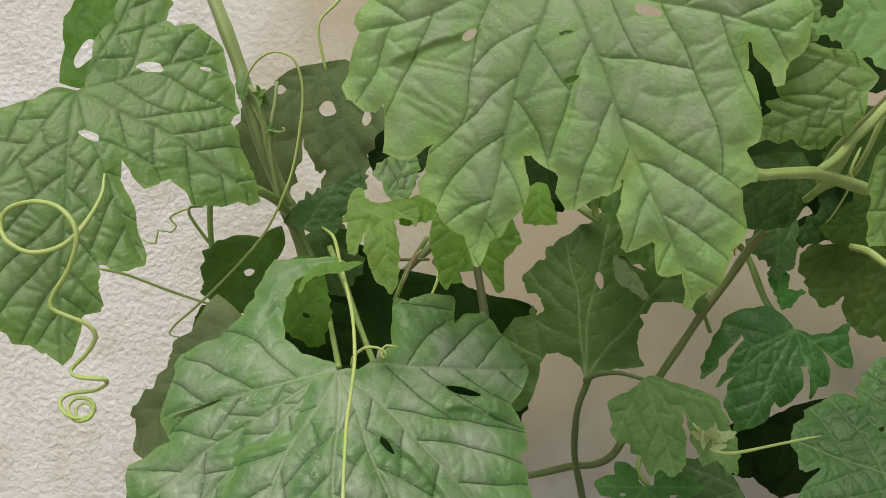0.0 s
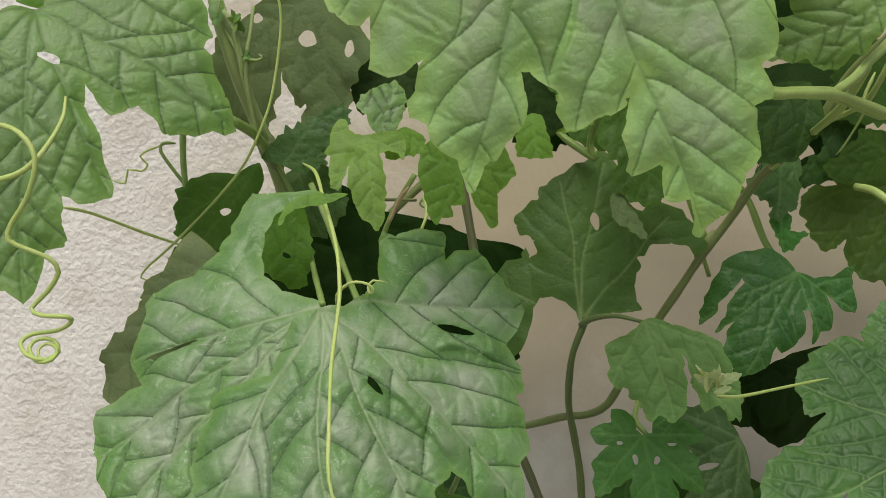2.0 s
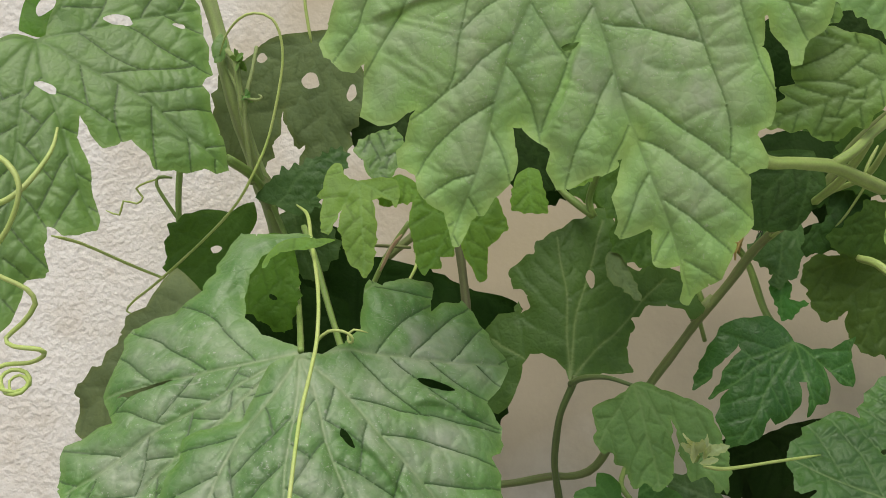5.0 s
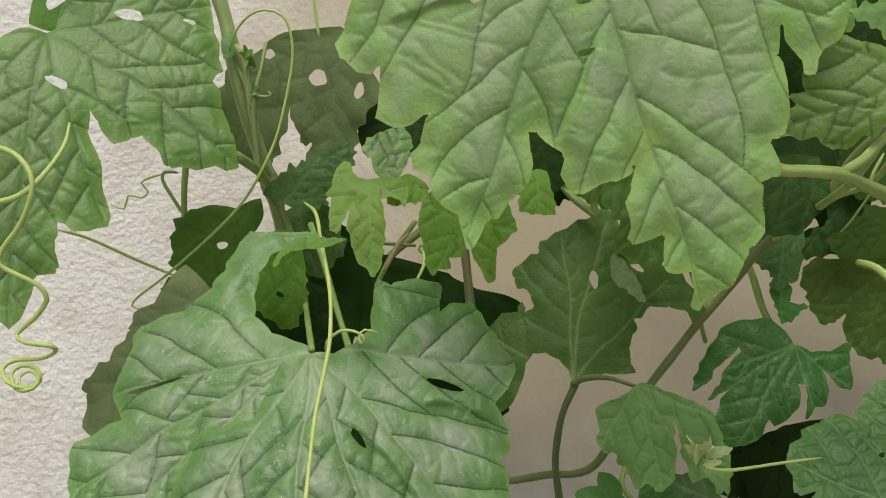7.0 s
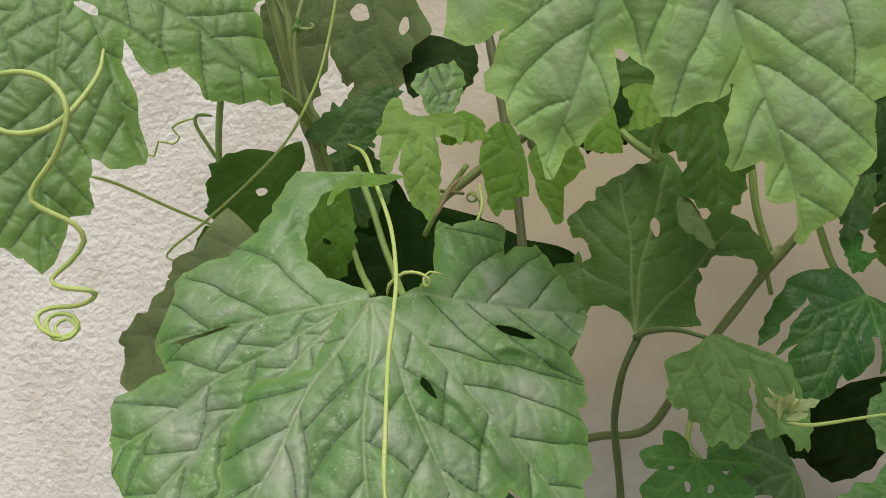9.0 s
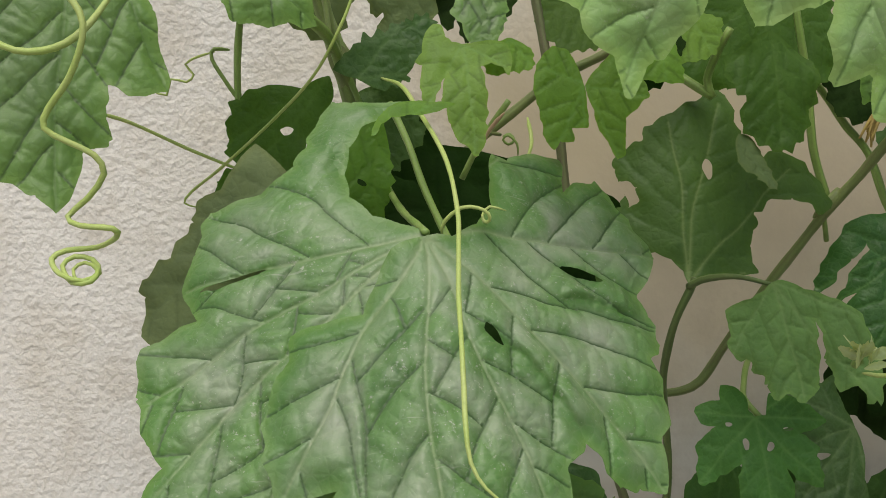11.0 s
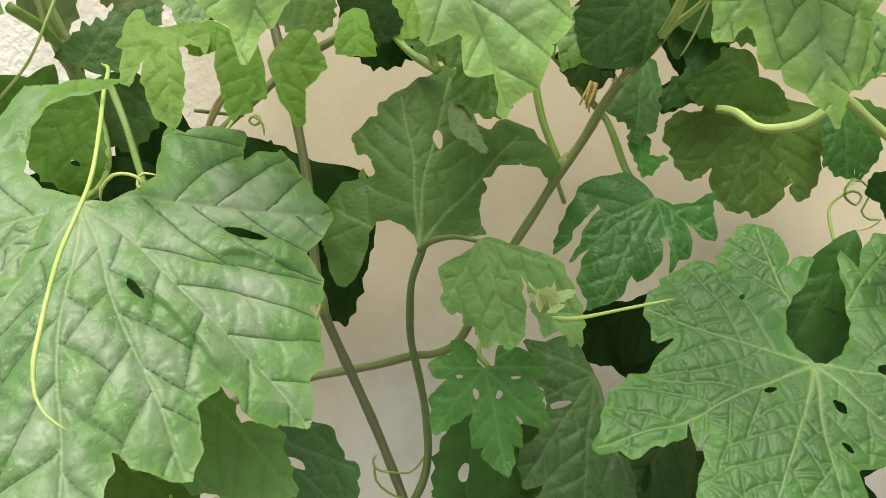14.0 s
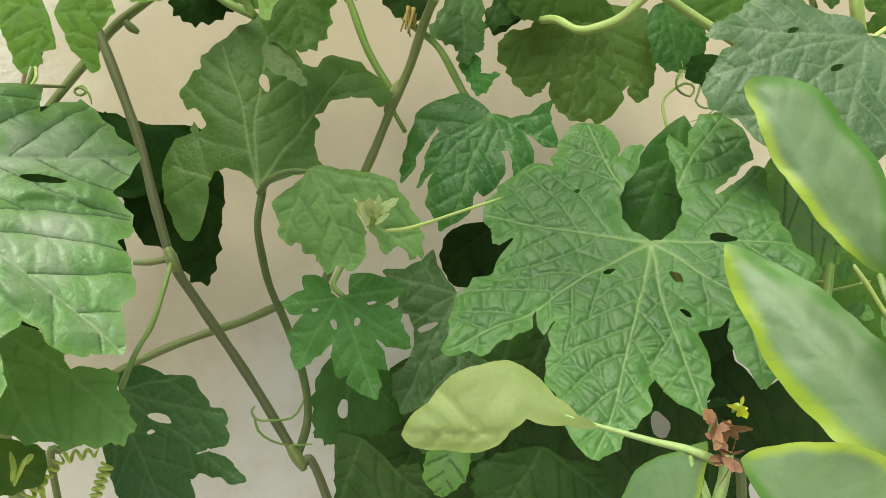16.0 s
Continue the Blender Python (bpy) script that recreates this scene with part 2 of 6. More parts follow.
STEM = {
    "stem": stem_material("ribbed_stem", (0.155, 0.205, 0.062), (0.19, 0.19, 0.082)),
    "green": stem_material("green_stem", (0.17, 0.27, 0.06), (0.24, 0.32, 0.095)),
    "pale": stem_material("tendril_skin", (0.36, 0.47, 0.12), (0.44, 0.50, 0.18)),
    "lit": stem_material("young_tendril", (0.42, 0.52, 0.08), (0.48, 0.56, 0.14)),
    "downy": stem_material("downy_stem", (0.22, 0.29, 0.095), (0.27, 0.32, 0.14), 0.7),
    "bark": stem_material("dark_ribbed_stem", (0.105, 0.128, 0.052), (0.13, 0.122, 0.064)),
    "moss": stem_material("mossy_petiole", (0.085, 0.130, 0.035), (0.12, 0.16, 0.05)),
    "lime": stem_material("pale_petiole", (0.27, 0.37, 0.10), (0.36, 0.43, 0.15)),
    "black": stem_material("dried_fibre", (0.02, 0.018, 0.015), (0.05, 0.035, 0.02), 0.8),
    "pink": stem_material("dry_tendril", (0.45, 0.30, 0.20), (0.50, 0.38, 0.24), 0.6),
    "straw": stem_material("straw_petal", (0.42, 0.33, 0.09), (0.34, 0.22, 0.08), 0.7),
    "variegstem": stem_material("shrub_stem", (0.24, 0.36, 0.11), (0.34, 0.42, 0.17)),
}
PLASTER, GROUND = plaster_material(), ground_material()


# ---- builders
def box(name, lo, hi, material, bevel=0.004):
    bm = bmesh.new()
    bmesh.ops.create_cube(bm, size=1.0)
    for v in bm.verts:
        v.co = [lo[i] + (v.co[i] + 0.5) * (hi[i] - lo[i]) for i in range(3)]
    bmesh.ops.bevel(bm, geom=bm.edges[:], offset=bevel, segments=2, affect="EDGES")
    mesh = bpy.data.meshes.new(name)
    bm.to_mesh(mesh)
    bm.free()
    mesh.materials.append(material)
    return new(name, mesh)


def mesh_part(name, verts, faces, material, parent, label="", vein=None, rim=None, place=None, crease=None, outer=None, flank=None):
    mesh = bpy.data.meshes.new(name)
    mesh.from_pydata(verts, [], faces)
    mesh.materials.append(material)
    for key, values in (("vein", vein), ("rim", rim), ("furrow", crease), ("outer", outer), ("flank", flank)):
        if values is not None:
            mesh.attributes.new(key, "FLOAT", "POINT").data.foreach_set("value", np.asarray(values, dtype=np.float32))
    mesh.shade_smooth()
    ob = new(name, mesh)
    ob.parent = parent
    if place is not None:
        ob.matrix_world = place
        ob.matrix_basis = (parent.matrix_world.inverted() if parent else Matrix()) @ place
    return tagged(ob, label)


def polar(pairs):
    a = np.array(pairs, dtype=float)
    return np.stack([np.cos(np.radians(a[:, 0])), np.sin(np.radians(a[:, 0]))], axis=1) * a[:, 1:2]


def margin_line(tips, step, rng, teeth=0.3):
    """The margin from tip to notch to tip: bulging edges, rounded notches, small teeth."""
    pts, n, run = [], len(tips), 0.0
    reach = np.hypot(*tips.T).max()
    period = 0.115 * reach + 1.9
    area = sum(tips[i][0] * tips[(i + 1) % n][1] - tips[(i + 1) % n][0] * tips[i][1] for i in range(n))
    turn = -1 if area > 0 else 1
    for i in range(n):
        p, q = tips[i], tips[(i + 1) % n]
        edge = q - p
        size = np.hypot(*edge)
        k = max(1, int(round(size / step)))
        side = np.array([-edge[1], edge[0]]) / max(size, 1e-6)
        side = side * turn
        bulge = min(0.05 * size, 0.7)
        for j in range(k):
            t = j / k
            saw = (run / period + 0.25 * math.sin(run * 0.11)) % 1.0
            point = (saw / 0.6 if saw < 0.6 else (1 - saw) / 0.4) ** 1.4
            here = min(1.0, max(0.0, np.hypot(*(p + edge * t)) / reach - 0.3) * 4)
            odd = 0.55 + 0.9 * (math.sin(math.floor(run / period + 0.25 * math.sin(run * 0.11)) * 2.4) * 0.5 + 0.5)
            wave = here * teeth * 1.35 * odd * (1.9 * point - 0.6) + 0.08 * rng.uniform(-1, 1) if 0 < j < k else 0.0
            run += size / k
            pts.append(p + edge * t + side * (bulge * math.sin(math.pi * t) + wave))
    pts = np.array(pts)
    return 0.09 * np.roll(pts, 1, axis=0) + 0.82 * pts + 0.09 * np.roll(pts, -1, axis=0)


def swell(p, seed, size):
    """A slow, smooth wander of the plane, in millimetres."""
    x, y = p[:, 0] / size + seed, p[:, 1] / size - seed
    return np.sin(1.9 * x + 0.7 * y + seed) * 0.5 + np.sin(-0.8 * x + 2.3 * y + 2 * seed) * 0.35 + np.sin(3.7 * x + 3.1 * y) * 0.18


COUNT = [0]


class Sheet:
    """Which points lie within a closed ring, by rows of fine cells."""

    def __init__(self, ring, cell=0.3):
        self.lo, self.cell = ring.min(axis=0) - 2 * cell, cell
        w, h = ((ring.max(axis=0) - self.lo) / cell).astype(int) + 3
        self.full = np.zeros((h, w), dtype=bool)
        a, b = ring, np.roll(ring, -1, axis=0)
        for j in range(h):
            y = self.lo[1] + (j + 0.5) * cell
            cut = (a[:, 1] > y) != (b[:, 1] > y)
            xs = np.sort(a[cut, 0] + (y - a[cut, 1]) * (b[cut, 0] - a[cut, 0]) / (b[cut, 1] - a[cut, 1]))
            for x0, x1 in zip(xs[::2], xs[1::2]):
                self.full[j, max(0, int(math.ceil((x0 - self.lo[0]) / cell - 0.5))):int(math.ceil((x1 - self.lo[0]) / cell - 0.5))] = True

    def holds(self, p):
        k = ((p - self.lo) / self.cell).astype(int)
        good = (k >= 0).all(axis=1) & (k[:, 0] < self.full.shape[1]) & (k[:, 1] < self.full.shape[0])
        k = np.clip(k, 0, np.array(self.full.shape)[::-1] - 1)
        return good & self.full[k[:, 1], k[:, 0]]


def nearest(points, p, far=1e3):
    """How far each of p lies from the nearest of points, and which one that is."""
    from mathutils.kdtree import KDTree
    if not len(points):
        return np.full(len(p), far), np.zeros(len(p), dtype=int)
    tree = KDTree(len(points))
    for k, (x, y) in enumerate(points.tolist()):
        tree.insert((x, y, 0.0), k)
    tree.balance()
    found = [tree.find((x, y, 0.0)) for x, y in p.tolist()]
    return np.array([f[2] for f in found]), np.array([f[1] for f in found], dtype=int)


def sprout(net, starts, angles, aims, parents, step, limit, bend, sheet, dice):
    """Lets veins grow side by side from starts until each meets another vein or the margin."""
    n = len(starts)
    if not n:
        return net
    pts, ids, rank = net
    first = (ids.max() if len(ids) else 0) + 1
    own = first + np.arange(n)
    pos, ang, live = starts.copy(), angles.copy(), np.ones(n, dtype=bool)
    order = rank.max() + 1 if len(rank) else 0
    for k in range(limit):
        ang = ang + bend * (aims - ang) + dice.normal(0, 0.04 if bend else 0.08, n)
        step_to = pos + step * np.stack([np.cos(ang), np.sin(ang)], axis=1)
        pos = np.where(live[:, None], step_to, pos)
        live &= sheet.holds(pos)
        go = np.nonzero(live)[0]
        if not len(go):
            break
        d = ((pos[go][:, None, :] - pts[None]) ** 2).sum(axis=2)
        d[ids[None] == own[go][:, None]] = 1e9
        if k < 5:
            d[ids[None] == parents[go][:, None]] = 1e9
        meet = d.min(axis=1) < (0.85 * step) ** 2
        pts, ids = np.vstack([pts, pos[go]]), np.concatenate([ids, own[go]])
        rank = np.concatenate([rank, np.full(len(go), order)])
        live[go[meet]] = False
    return pts, ids, rank


def vein_net(ends, gap, sheet, seed, fine):
    """Main veins out of the base, side veins that sweep forward, and cross veins between those."""
    dice = np.random.RandomState(seed)
    pts, ids, width = [], [], []
    starts, angles, aims, parents = [], [], [], []
    for i, e in enumerate(ends):
        size = np.hypot(*e)
        d, s = e / size, np.array([-e[1], e[0]]) / size
        bow, snake = dice.uniform(-0.03, 0.03) * size, dice.uniform(0.6, 1.1)
        r = np.arange(0.6, size, 0.45)
        off = bow * np.sin(np.pi * r / size) + 0.011 * size * np.sin(r / size * 9.0 * snake + seed) * np.clip(r / size * 3, 0, 1) * np.clip((1 - r / size) * 3, 0, 1)
        line = d * r[:, None] + s * off[:, None]
        pts.append(line)
        ids.append(np.full(len(r), i))
        width.append((0.34 + 0.30 * (1 - r / size) + 0.5 * np.exp(-r / (0.10 * size + 2))) * min(1.0, 0.35 + size / 110))
        head = math.atan2(d[1], d[0])
        at = max(gap * dice.uniform(0.6, 0.9), dice.uniform(0.16, 0.24) * size)
        while at < size * 0.95:
            for sign in (1, -1):
                here = min(at + (gap * dice.uniform(0.3, 0.6) if sign > 0 else 0), size * 0.97)
                k = min(len(line) - 1, int(here / 0.45))
                starts.append(line[k])
                angles.append(head + sign * radians(dice.uniform(52, 64) - 14 * here / size))
                aims.append(head + sign * radians(dice.uniform(16, 34)))
                parents.append(i)
            at += gap * dice.uniform(0.85, 1.2)
    mains = np.vstack(pts)
    width = np.concatenate(width)
    net = (mains, np.concatenate(ids), np.zeros(len(mains)))
    if len(ends):
        net = sprout(net, np.array(starts), np.array(angles), np.array(aims), np.array(parents), 0.8, int(gap * 5 / 0.8), 0.016, sheet, dice)
    count = len(net[0])
    if fine:
        sides = np.nonzero(net[2] == 1)[0]
        starts, angles, parents = [], [], []
        for key in np.unique(net[1][sides]):
            line = net[0][net[1] == key]
            at = dice.uniform(2, 5)
            sign = 1
            while at < len(line) - 2:
                k = int(at)
                d = line[min(k + 1, len(line) - 1)] - line[k - 1]
                starts.append(line[k])
                angles.append(math.atan2(d[1], d[0]) + sign * radians(dice.uniform(62, 98)))
                parents.append(key)
                at += gap * dice.uniform(0.22, 0.42) / 0.8
                sign = -sign
        if starts:
            net = sprout(net, np.array(starts), np.array(angles), np.array(angles), np.array(parents), 0.7, int(gap * 1.1 / 0.7), 0.0, sheet, dice)
    return mains, width, net[0][len(mains):count], net[0][count:]


def leaf(parent, base, slope, tips, veins, style, holes=(), cup=0.5, fold=0.0, grid=1.6, quilt=1.0, teeth=0.3, rim_wide=0.02, rugose=0.14, label="", name="leaf", bends=(), laps=(), spread=1.0):
    """A lobed leaf. base: where the petiole joins, in metres. slope: how the blade leans away to its right and upwards.
    tips, veins: (degrees, millimetres) round the base, tips and notches of the margin in turn, and ends of the main veins.
    bends: (degrees, millimetres, strength) of lobes that turn back. laps: (degrees, millimetres, degrees, millimetres, height) of lobe edges that lie over the next lobe."""
    from mathutils.geometry import delaunay_2d_cdt
    COUNT[0] += 1
    seed = COUNT[0]
    grid = min(grid, 1.7 if style == "dark" else 1.15)
    rng = random.Random(seed)
    ring = margin_line(polar(tips), min(0.9, grid * 0.7), rng, teeth)
    ends = polar(veins)
    reach = np.hypot(*ends.T).max()
    gap = max(5.0, 0.10 * reach + 4.0) * spread
    sheet = Sheet(ring)
    lo, hi = ring.min(axis=0), ring.max(axis=0)
    gx, gy = np.meshgrid(np.arange(lo[0], hi[0], grid), np.arange(lo[1], hi[1], grid * 0.87))
    gx[1::2] += grid / 2
    loose = np.stack([gx.ravel(), gy.ravel()], axis=1)
    loose = loose + np.random.RandomState(seed).uniform(-0.12, 0.12, loose.shape) * grid
    hole_rings = []
    for a, r, rx, ry, turn in holes:
        c = polar([(a, r)])[0]
        w = np.linspace(0, 2 * math.pi, 19)[:-1]
        o = np.stack([np.cos(w) * rx * (1 + 0.14 * np.sin(3 * w + seed)), np.sin(w) * ry * (1 + 0.1 * np.sin(2 * w + 2 * seed))], axis=1)
        t = radians(turn)
        hole_rings.append(c + np.stack([o[:, 0] * math.cos(t) - o[:, 1] * math.sin(t), o[:, 0] * math.sin(t) + o[:, 1] * math.cos(t)], axis=1))
    rims = np.vstack([ring] + hole_rings)
    hole_sheets = [Sheet(r, 0.15) for r in hole_rings]
    mains, width, sides, crosses = vein_net(ends, gap, sheet, seed, grid < 1.45)

    def clear(p, off):
        p = p[sheet.holds(p)]
        for h in hole_sheets:
            p = p[~h.holds(p)]
        return p[nearest(rims, p)[0] > off] if len(p) else p

    def sparse(p, off):
        _, first = np.unique(np.round(p / off).astype(int), axis=0, return_index=True)
        return p[np.sort(first)]

    def beside(line, off):
        d = np.gradient(line, axis=0) if len(line) > 2 else np.zeros_like(line)
        return line + np.stack([-d[:, 1], d[:, 0]], axis=1) / (np.hypot(*d.T)[:, None] + 1e-6) * off

    core = clear(sparse(mains, 0.5), 0.4)
    if len(sides):
        near = clear(sparse(sides, 0.55), 0.4 * grid)
        core = np.vstack([core, near[nearest(core, near)[0] > 0.5]])
    if grid < 0.8 and len(mains) > 2:
        near = clear(sparse(np.vstack([beside(mains, 0.62), beside(mains, -0.62)]), 0.6), 0.4)
        core = np.vstack([core, near[nearest(core, near)[0] > 0.45]])
    loose = clear(loose, 0.5 * grid)
    loose = loose[nearest(core, loose)[0] > 0.6 * grid]
    pts, edges = [], []
    for r in [ring] + hole_rings:
        k = len(pts)
        pts += [Vector(q) for q in r]
        edges += [(k + i, k + (i + 1) % len(r)) for i in range(len(r))]
    pts += [Vector(q) for q in core] + [Vector(q) for q in loose]
    co, _, tris, *_ = delaunay_2d_cdt(pts, edges, [], 1, 1e-4)
    p = np.array([tuple(v) for v in co])
    tris = np.array([f for f in tris if len(f) == 3])
    middle = p[tris].mean(axis=1)
    for h in hole_sheets:
        keep = ~h.holds(middle)
        tris, middle = tris[keep], middle[keep]
    edge, _ = nearest(ring[::2], p)
    d_main, which = nearest(mains, p)
    d_side, _ = nearest(sides, p)
    d_cross, _ = nearest(crosses, p)
    vein = np.exp(-(d_main / width[which]) ** 2) * min(1.0, 0.42 + 0.3 / grid) * (0.6 + 0.4 * np.exp(-np.sqrt((p ** 2).sum(axis=1)) / (0.4 * reach)))
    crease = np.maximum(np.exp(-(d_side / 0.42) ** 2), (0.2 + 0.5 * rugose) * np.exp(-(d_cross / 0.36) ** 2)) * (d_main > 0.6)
    rib = np.minimum(d_main, d_side)
    pillow = np.sin(np.clip(rib / (0.40 * gap), 0, 1) * math.pi / 2) ** 0.8
    small = np.sin(np.clip(np.minimum(rib, d_cross) / (0.17 * gap), 0, 1) * math.pi / 2) ** 0.9
    rim = np.exp(-(edge / (rim_wide * reach + 0.4)) ** 2)
    outer = np.exp(-edge / (0.07 * reach + 2.0))
    if hole_rings:
        outer = np.maximum(outer, np.exp(-nearest(np.vstack(hole_rings), p)[0] / 2.2))
    step = np.zeros(len(p))
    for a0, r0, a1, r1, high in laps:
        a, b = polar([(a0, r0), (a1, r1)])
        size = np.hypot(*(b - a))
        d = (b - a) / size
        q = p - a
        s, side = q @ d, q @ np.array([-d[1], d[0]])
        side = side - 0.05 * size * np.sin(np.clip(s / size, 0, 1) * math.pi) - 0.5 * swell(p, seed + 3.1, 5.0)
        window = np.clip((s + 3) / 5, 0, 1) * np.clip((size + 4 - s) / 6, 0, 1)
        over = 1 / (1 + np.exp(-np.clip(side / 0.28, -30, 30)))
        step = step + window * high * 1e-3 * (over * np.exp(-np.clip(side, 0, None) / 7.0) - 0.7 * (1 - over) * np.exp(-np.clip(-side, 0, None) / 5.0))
        # Margin green under each overlap, which also paints some of its shade.
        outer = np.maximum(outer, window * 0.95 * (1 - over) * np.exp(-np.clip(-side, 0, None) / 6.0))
    r2 = (p ** 2).sum(axis=1) * 1e-6
    mid = ends[0] / np.hypot(*ends[0])
    flank = np.clip((p @ np.array([-mid[1], mid[0]])) / 4.0, -1, 1) * 0.5 + 0.5
    across = np.abs(p @ np.array([-mid[1], mid[0]])) * 1e-3
    back = cup * r2 + fold * (np.sqrt(across ** 2 + 1e-4) - 0.01)
    for a, r, k in bends:
        back = back + k * (np.clip(p @ polar([(a, 1.0)])[0] - r, 0, None) * 1e-3) ** 2
    soft = np.clip(edge / (gap * 0.4), 0.12, 1) * np.clip(np.sqrt(r2) * 1000 / (0.45 * reach), 0.2, 1)
    high = quilt * (soft * gap * (0.000090 * (1 - rugose) * pillow + 0.000052 * (0.3 + rugose) * small) - 0.00028 * np.maximum(vein, 0.8 * crease) * np.clip(edge / 2, 0, 1))
    wave = 0.0009 * quilt * swell(p, seed * 1.7, 24.0) + 0.0019 * min(1.0, reach / 50) * np.exp(-(edge / (0.07 * reach + 1.0)) ** 2) * swell(p, seed * 0.9 + 4, 9.0)
    shift = np.stack([swell(p, seed + 0.3, 11.0), swell(p, seed + 5.1, 11.0)], axis=1) * 0.35
    flat = (p + shift) * 1e-3
    verts = np.concatenate([flat, (high + wave + step - back)[:, None]], axis=1)
    a, b = slope
    n = Vector((a, -1.0, b)).normalized()
    u = Vector((1.0, a, 0.0)).normalized()
    v = n.cross(u)
    place = Matrix.Translation(base) @ Matrix((u, v, n)).transposed().to_4x4()
    return mesh_part(name, verts.tolist(), tris.tolist(), GREEN[style], parent, label, vein, rim, place, crease, outer, flank)


def spline(points, step):
    """A smooth line through points."""
    p = np.array(points, dtype=float)
    p = np.vstack([2 * p[0] - p[1], p, 2 * p[-1] - p[-2]])
    out = []
    for i in range(1, len(p) - 2):
        a, b, c, d = p[i - 1:i + 3]
        k = min(24, max(2, int(np.linalg.norm(c - b) / step)))
        for t in np.arange(k) / k:
            out.append(0.5 * (2 * b + (c - a) * t + (2 * a - 5 * b + 4 * c - d) * t * t + (3 * b - a - 3 * c + d) * t ** 3))
    out.append(p[-2])
    return np.array(out)


def tube(parent, name, points, r0, r1, style, label="", sides=10):
    """A ribbed stem or tendril along points in metres, with radii in millimetres."""
    line = spline(points, 0.003)
    n = len(line)
    along = np.gradient(line, axis=0)
    along /= np.linalg.norm(along, axis=1)[:, None]
    side = np.cross(along[0], (0.3, 0.5, 0.81))
    verts, faces, ridge = [], [], []
    rng = random.Random(n + int(r0 * 100))
    for i in range(n):
        side = side - along[i] * (side @ along[i])
        side /= np.linalg.norm(side)
        up = np.cross(along[i], side)
        t = i / (n - 1)
        r = (r0 + (r1 - r0) * t) * 1e-3 * (1 + 0.05 * math.sin(i * 0.7) + rng.uniform(-0.03, 0.03))
        if name == "tendril":
            r *= min(1.0, 0.45 + 6 * t, 0.45 + 6 * (1 - t))
        if name == "node":
            r *= 0.55 + 0.45 * math.sin(math.pi * t)
        for k in range(sides):
            w = 2 * math.pi * k / sides
            rib = 1.0 + (0.09 if k % 2 else -0.05) * (r0 > 1.2)
            verts.append(line[i] + (side * math.cos(w) + up * math.sin(w)) * r * rib)
            ridge.append(float(k % 2) if r0 > 1.2 else 0.3)
    for i in range(n - 1):
        for k in range(sides):
            a, b = i * sides + k, i * sides + (k + 1) % sides
            faces.append((a, b, b + sides, a + sides))
    faces += [tuple(range(sides))[::-1], tuple(range((n - 1) * sides, n * sides))]
    return mesh_part(name, [tuple(v) for v in verts], faces, STEM[style], parent, label, ridge, None, Matrix())


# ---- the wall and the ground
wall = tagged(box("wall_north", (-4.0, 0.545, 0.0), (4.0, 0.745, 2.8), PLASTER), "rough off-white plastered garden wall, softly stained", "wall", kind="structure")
# Unseen ground; its tone is set by the light it bounces up.
ground = tagged(box("ground", (-600, -600, -0.3), (600, 600, 0.0), GROUND), "unseen grey-brown ground at the foot of the wall, toned for bounced light", "ground", kind="structure")


def plant(name, place, label, category, group):
    ob = new(name)
    ob.location = place
    ob.empty_display_size = 0.05
    bpy.context.view_layer.update()
    return tagged(ob, label, category, group)


vine_left = plant("climbing_vine", (-0.05, 0.5, 0), "green climbing gourd vine with quilted lobed leaves and tendrils", "vine", "vines on the wall")
vine_high = plant("climbing_vine", (-0.02, 0.5, 0), "climbing gourd vine with large dusty leaves hung high on the wall", "vine", "vines on the wall")
vine_low = plant("climbing_vine", (0.16, 0.5, 0), "thin dark ribbed gourd vine with deep green leaves", "vine", "vines on the wall")
vine_right = plant("climbing_vine", (0.26, 0.5, 0), "gourd vine with pale-veined broad lobed leaf against the wall", "vine", "vines on the wall")
shrub = plant("shrub", (0.2, 0.24, 0), "potted-garden shrub with smooth yellow-edged pale green leaves", "shrub", "")

# stems, petioles and tendrils
tube(vine_left, "stem", [(-0.1134, 0.43, 1.334), (-0.1068, 0.425, 1.3166), (-0.099, 0.42, 1.2982), (-0.093, 0.42, 1.2813), (-0.0863, 0.418, 1.2575), (-0.0798, 0.425, 1.2373), (-0.0721, 0.431, 1.2164), (-0.0654, 0.44, 1.1921), (-0.0627, 0.45, 1.1667), (-0.0617, 0.455, 1.1437), (-0.0598, 0.46, 1.1087), (-0.0569, 0.46, 1.0543), (-0.0541, 0.52, 0.7), (-0.05, 0.5, 0.35), (-0.05, 0.5, -0.01)], 3.2, 3.6, "downy")
tube(vine_left, "stem", [(-0.0927, 0.415, 1.2777), (-0.0839, 0.41, 1.2691), (-0.0814, 0.41, 1.2589), (-0.0792, 0.412, 1.2464), (-0.0755, 0.42, 1.229), (-0.072, 0.43, 1.2177)], 1.4, 1.6, "downy")
tube(vine_left, "petiole", [(-0.0706, 0.43, 1.215), (-0.0599, 0.43, 1.1922), (-0.0538, 0.42, 1.1741), (-0.0459, 0.38, 1.1624), (-0.0381, 0.333, 1.1567)], 1.2, 1.2, "green")
tube(vine_left, "petiole", [(-0.0808, 0.395, 1.226), (-0.075, 0.41, 1.2219), (-0.0721, 0.431, 1.215)], 2.0, 2.0, "green")
tube(vine_left, "petiole", [(-0.099, 0.4, 1.2674), (-0.1038, 0.415, 1.2545), (-0.1099, 0.432, 1.2406), (-0.1128, 0.44, 1.2276), (-0.1128, 0.44, 1.2112), (-0.1111, 0.44, 1.1921)], 1.3, 1.4, "green")
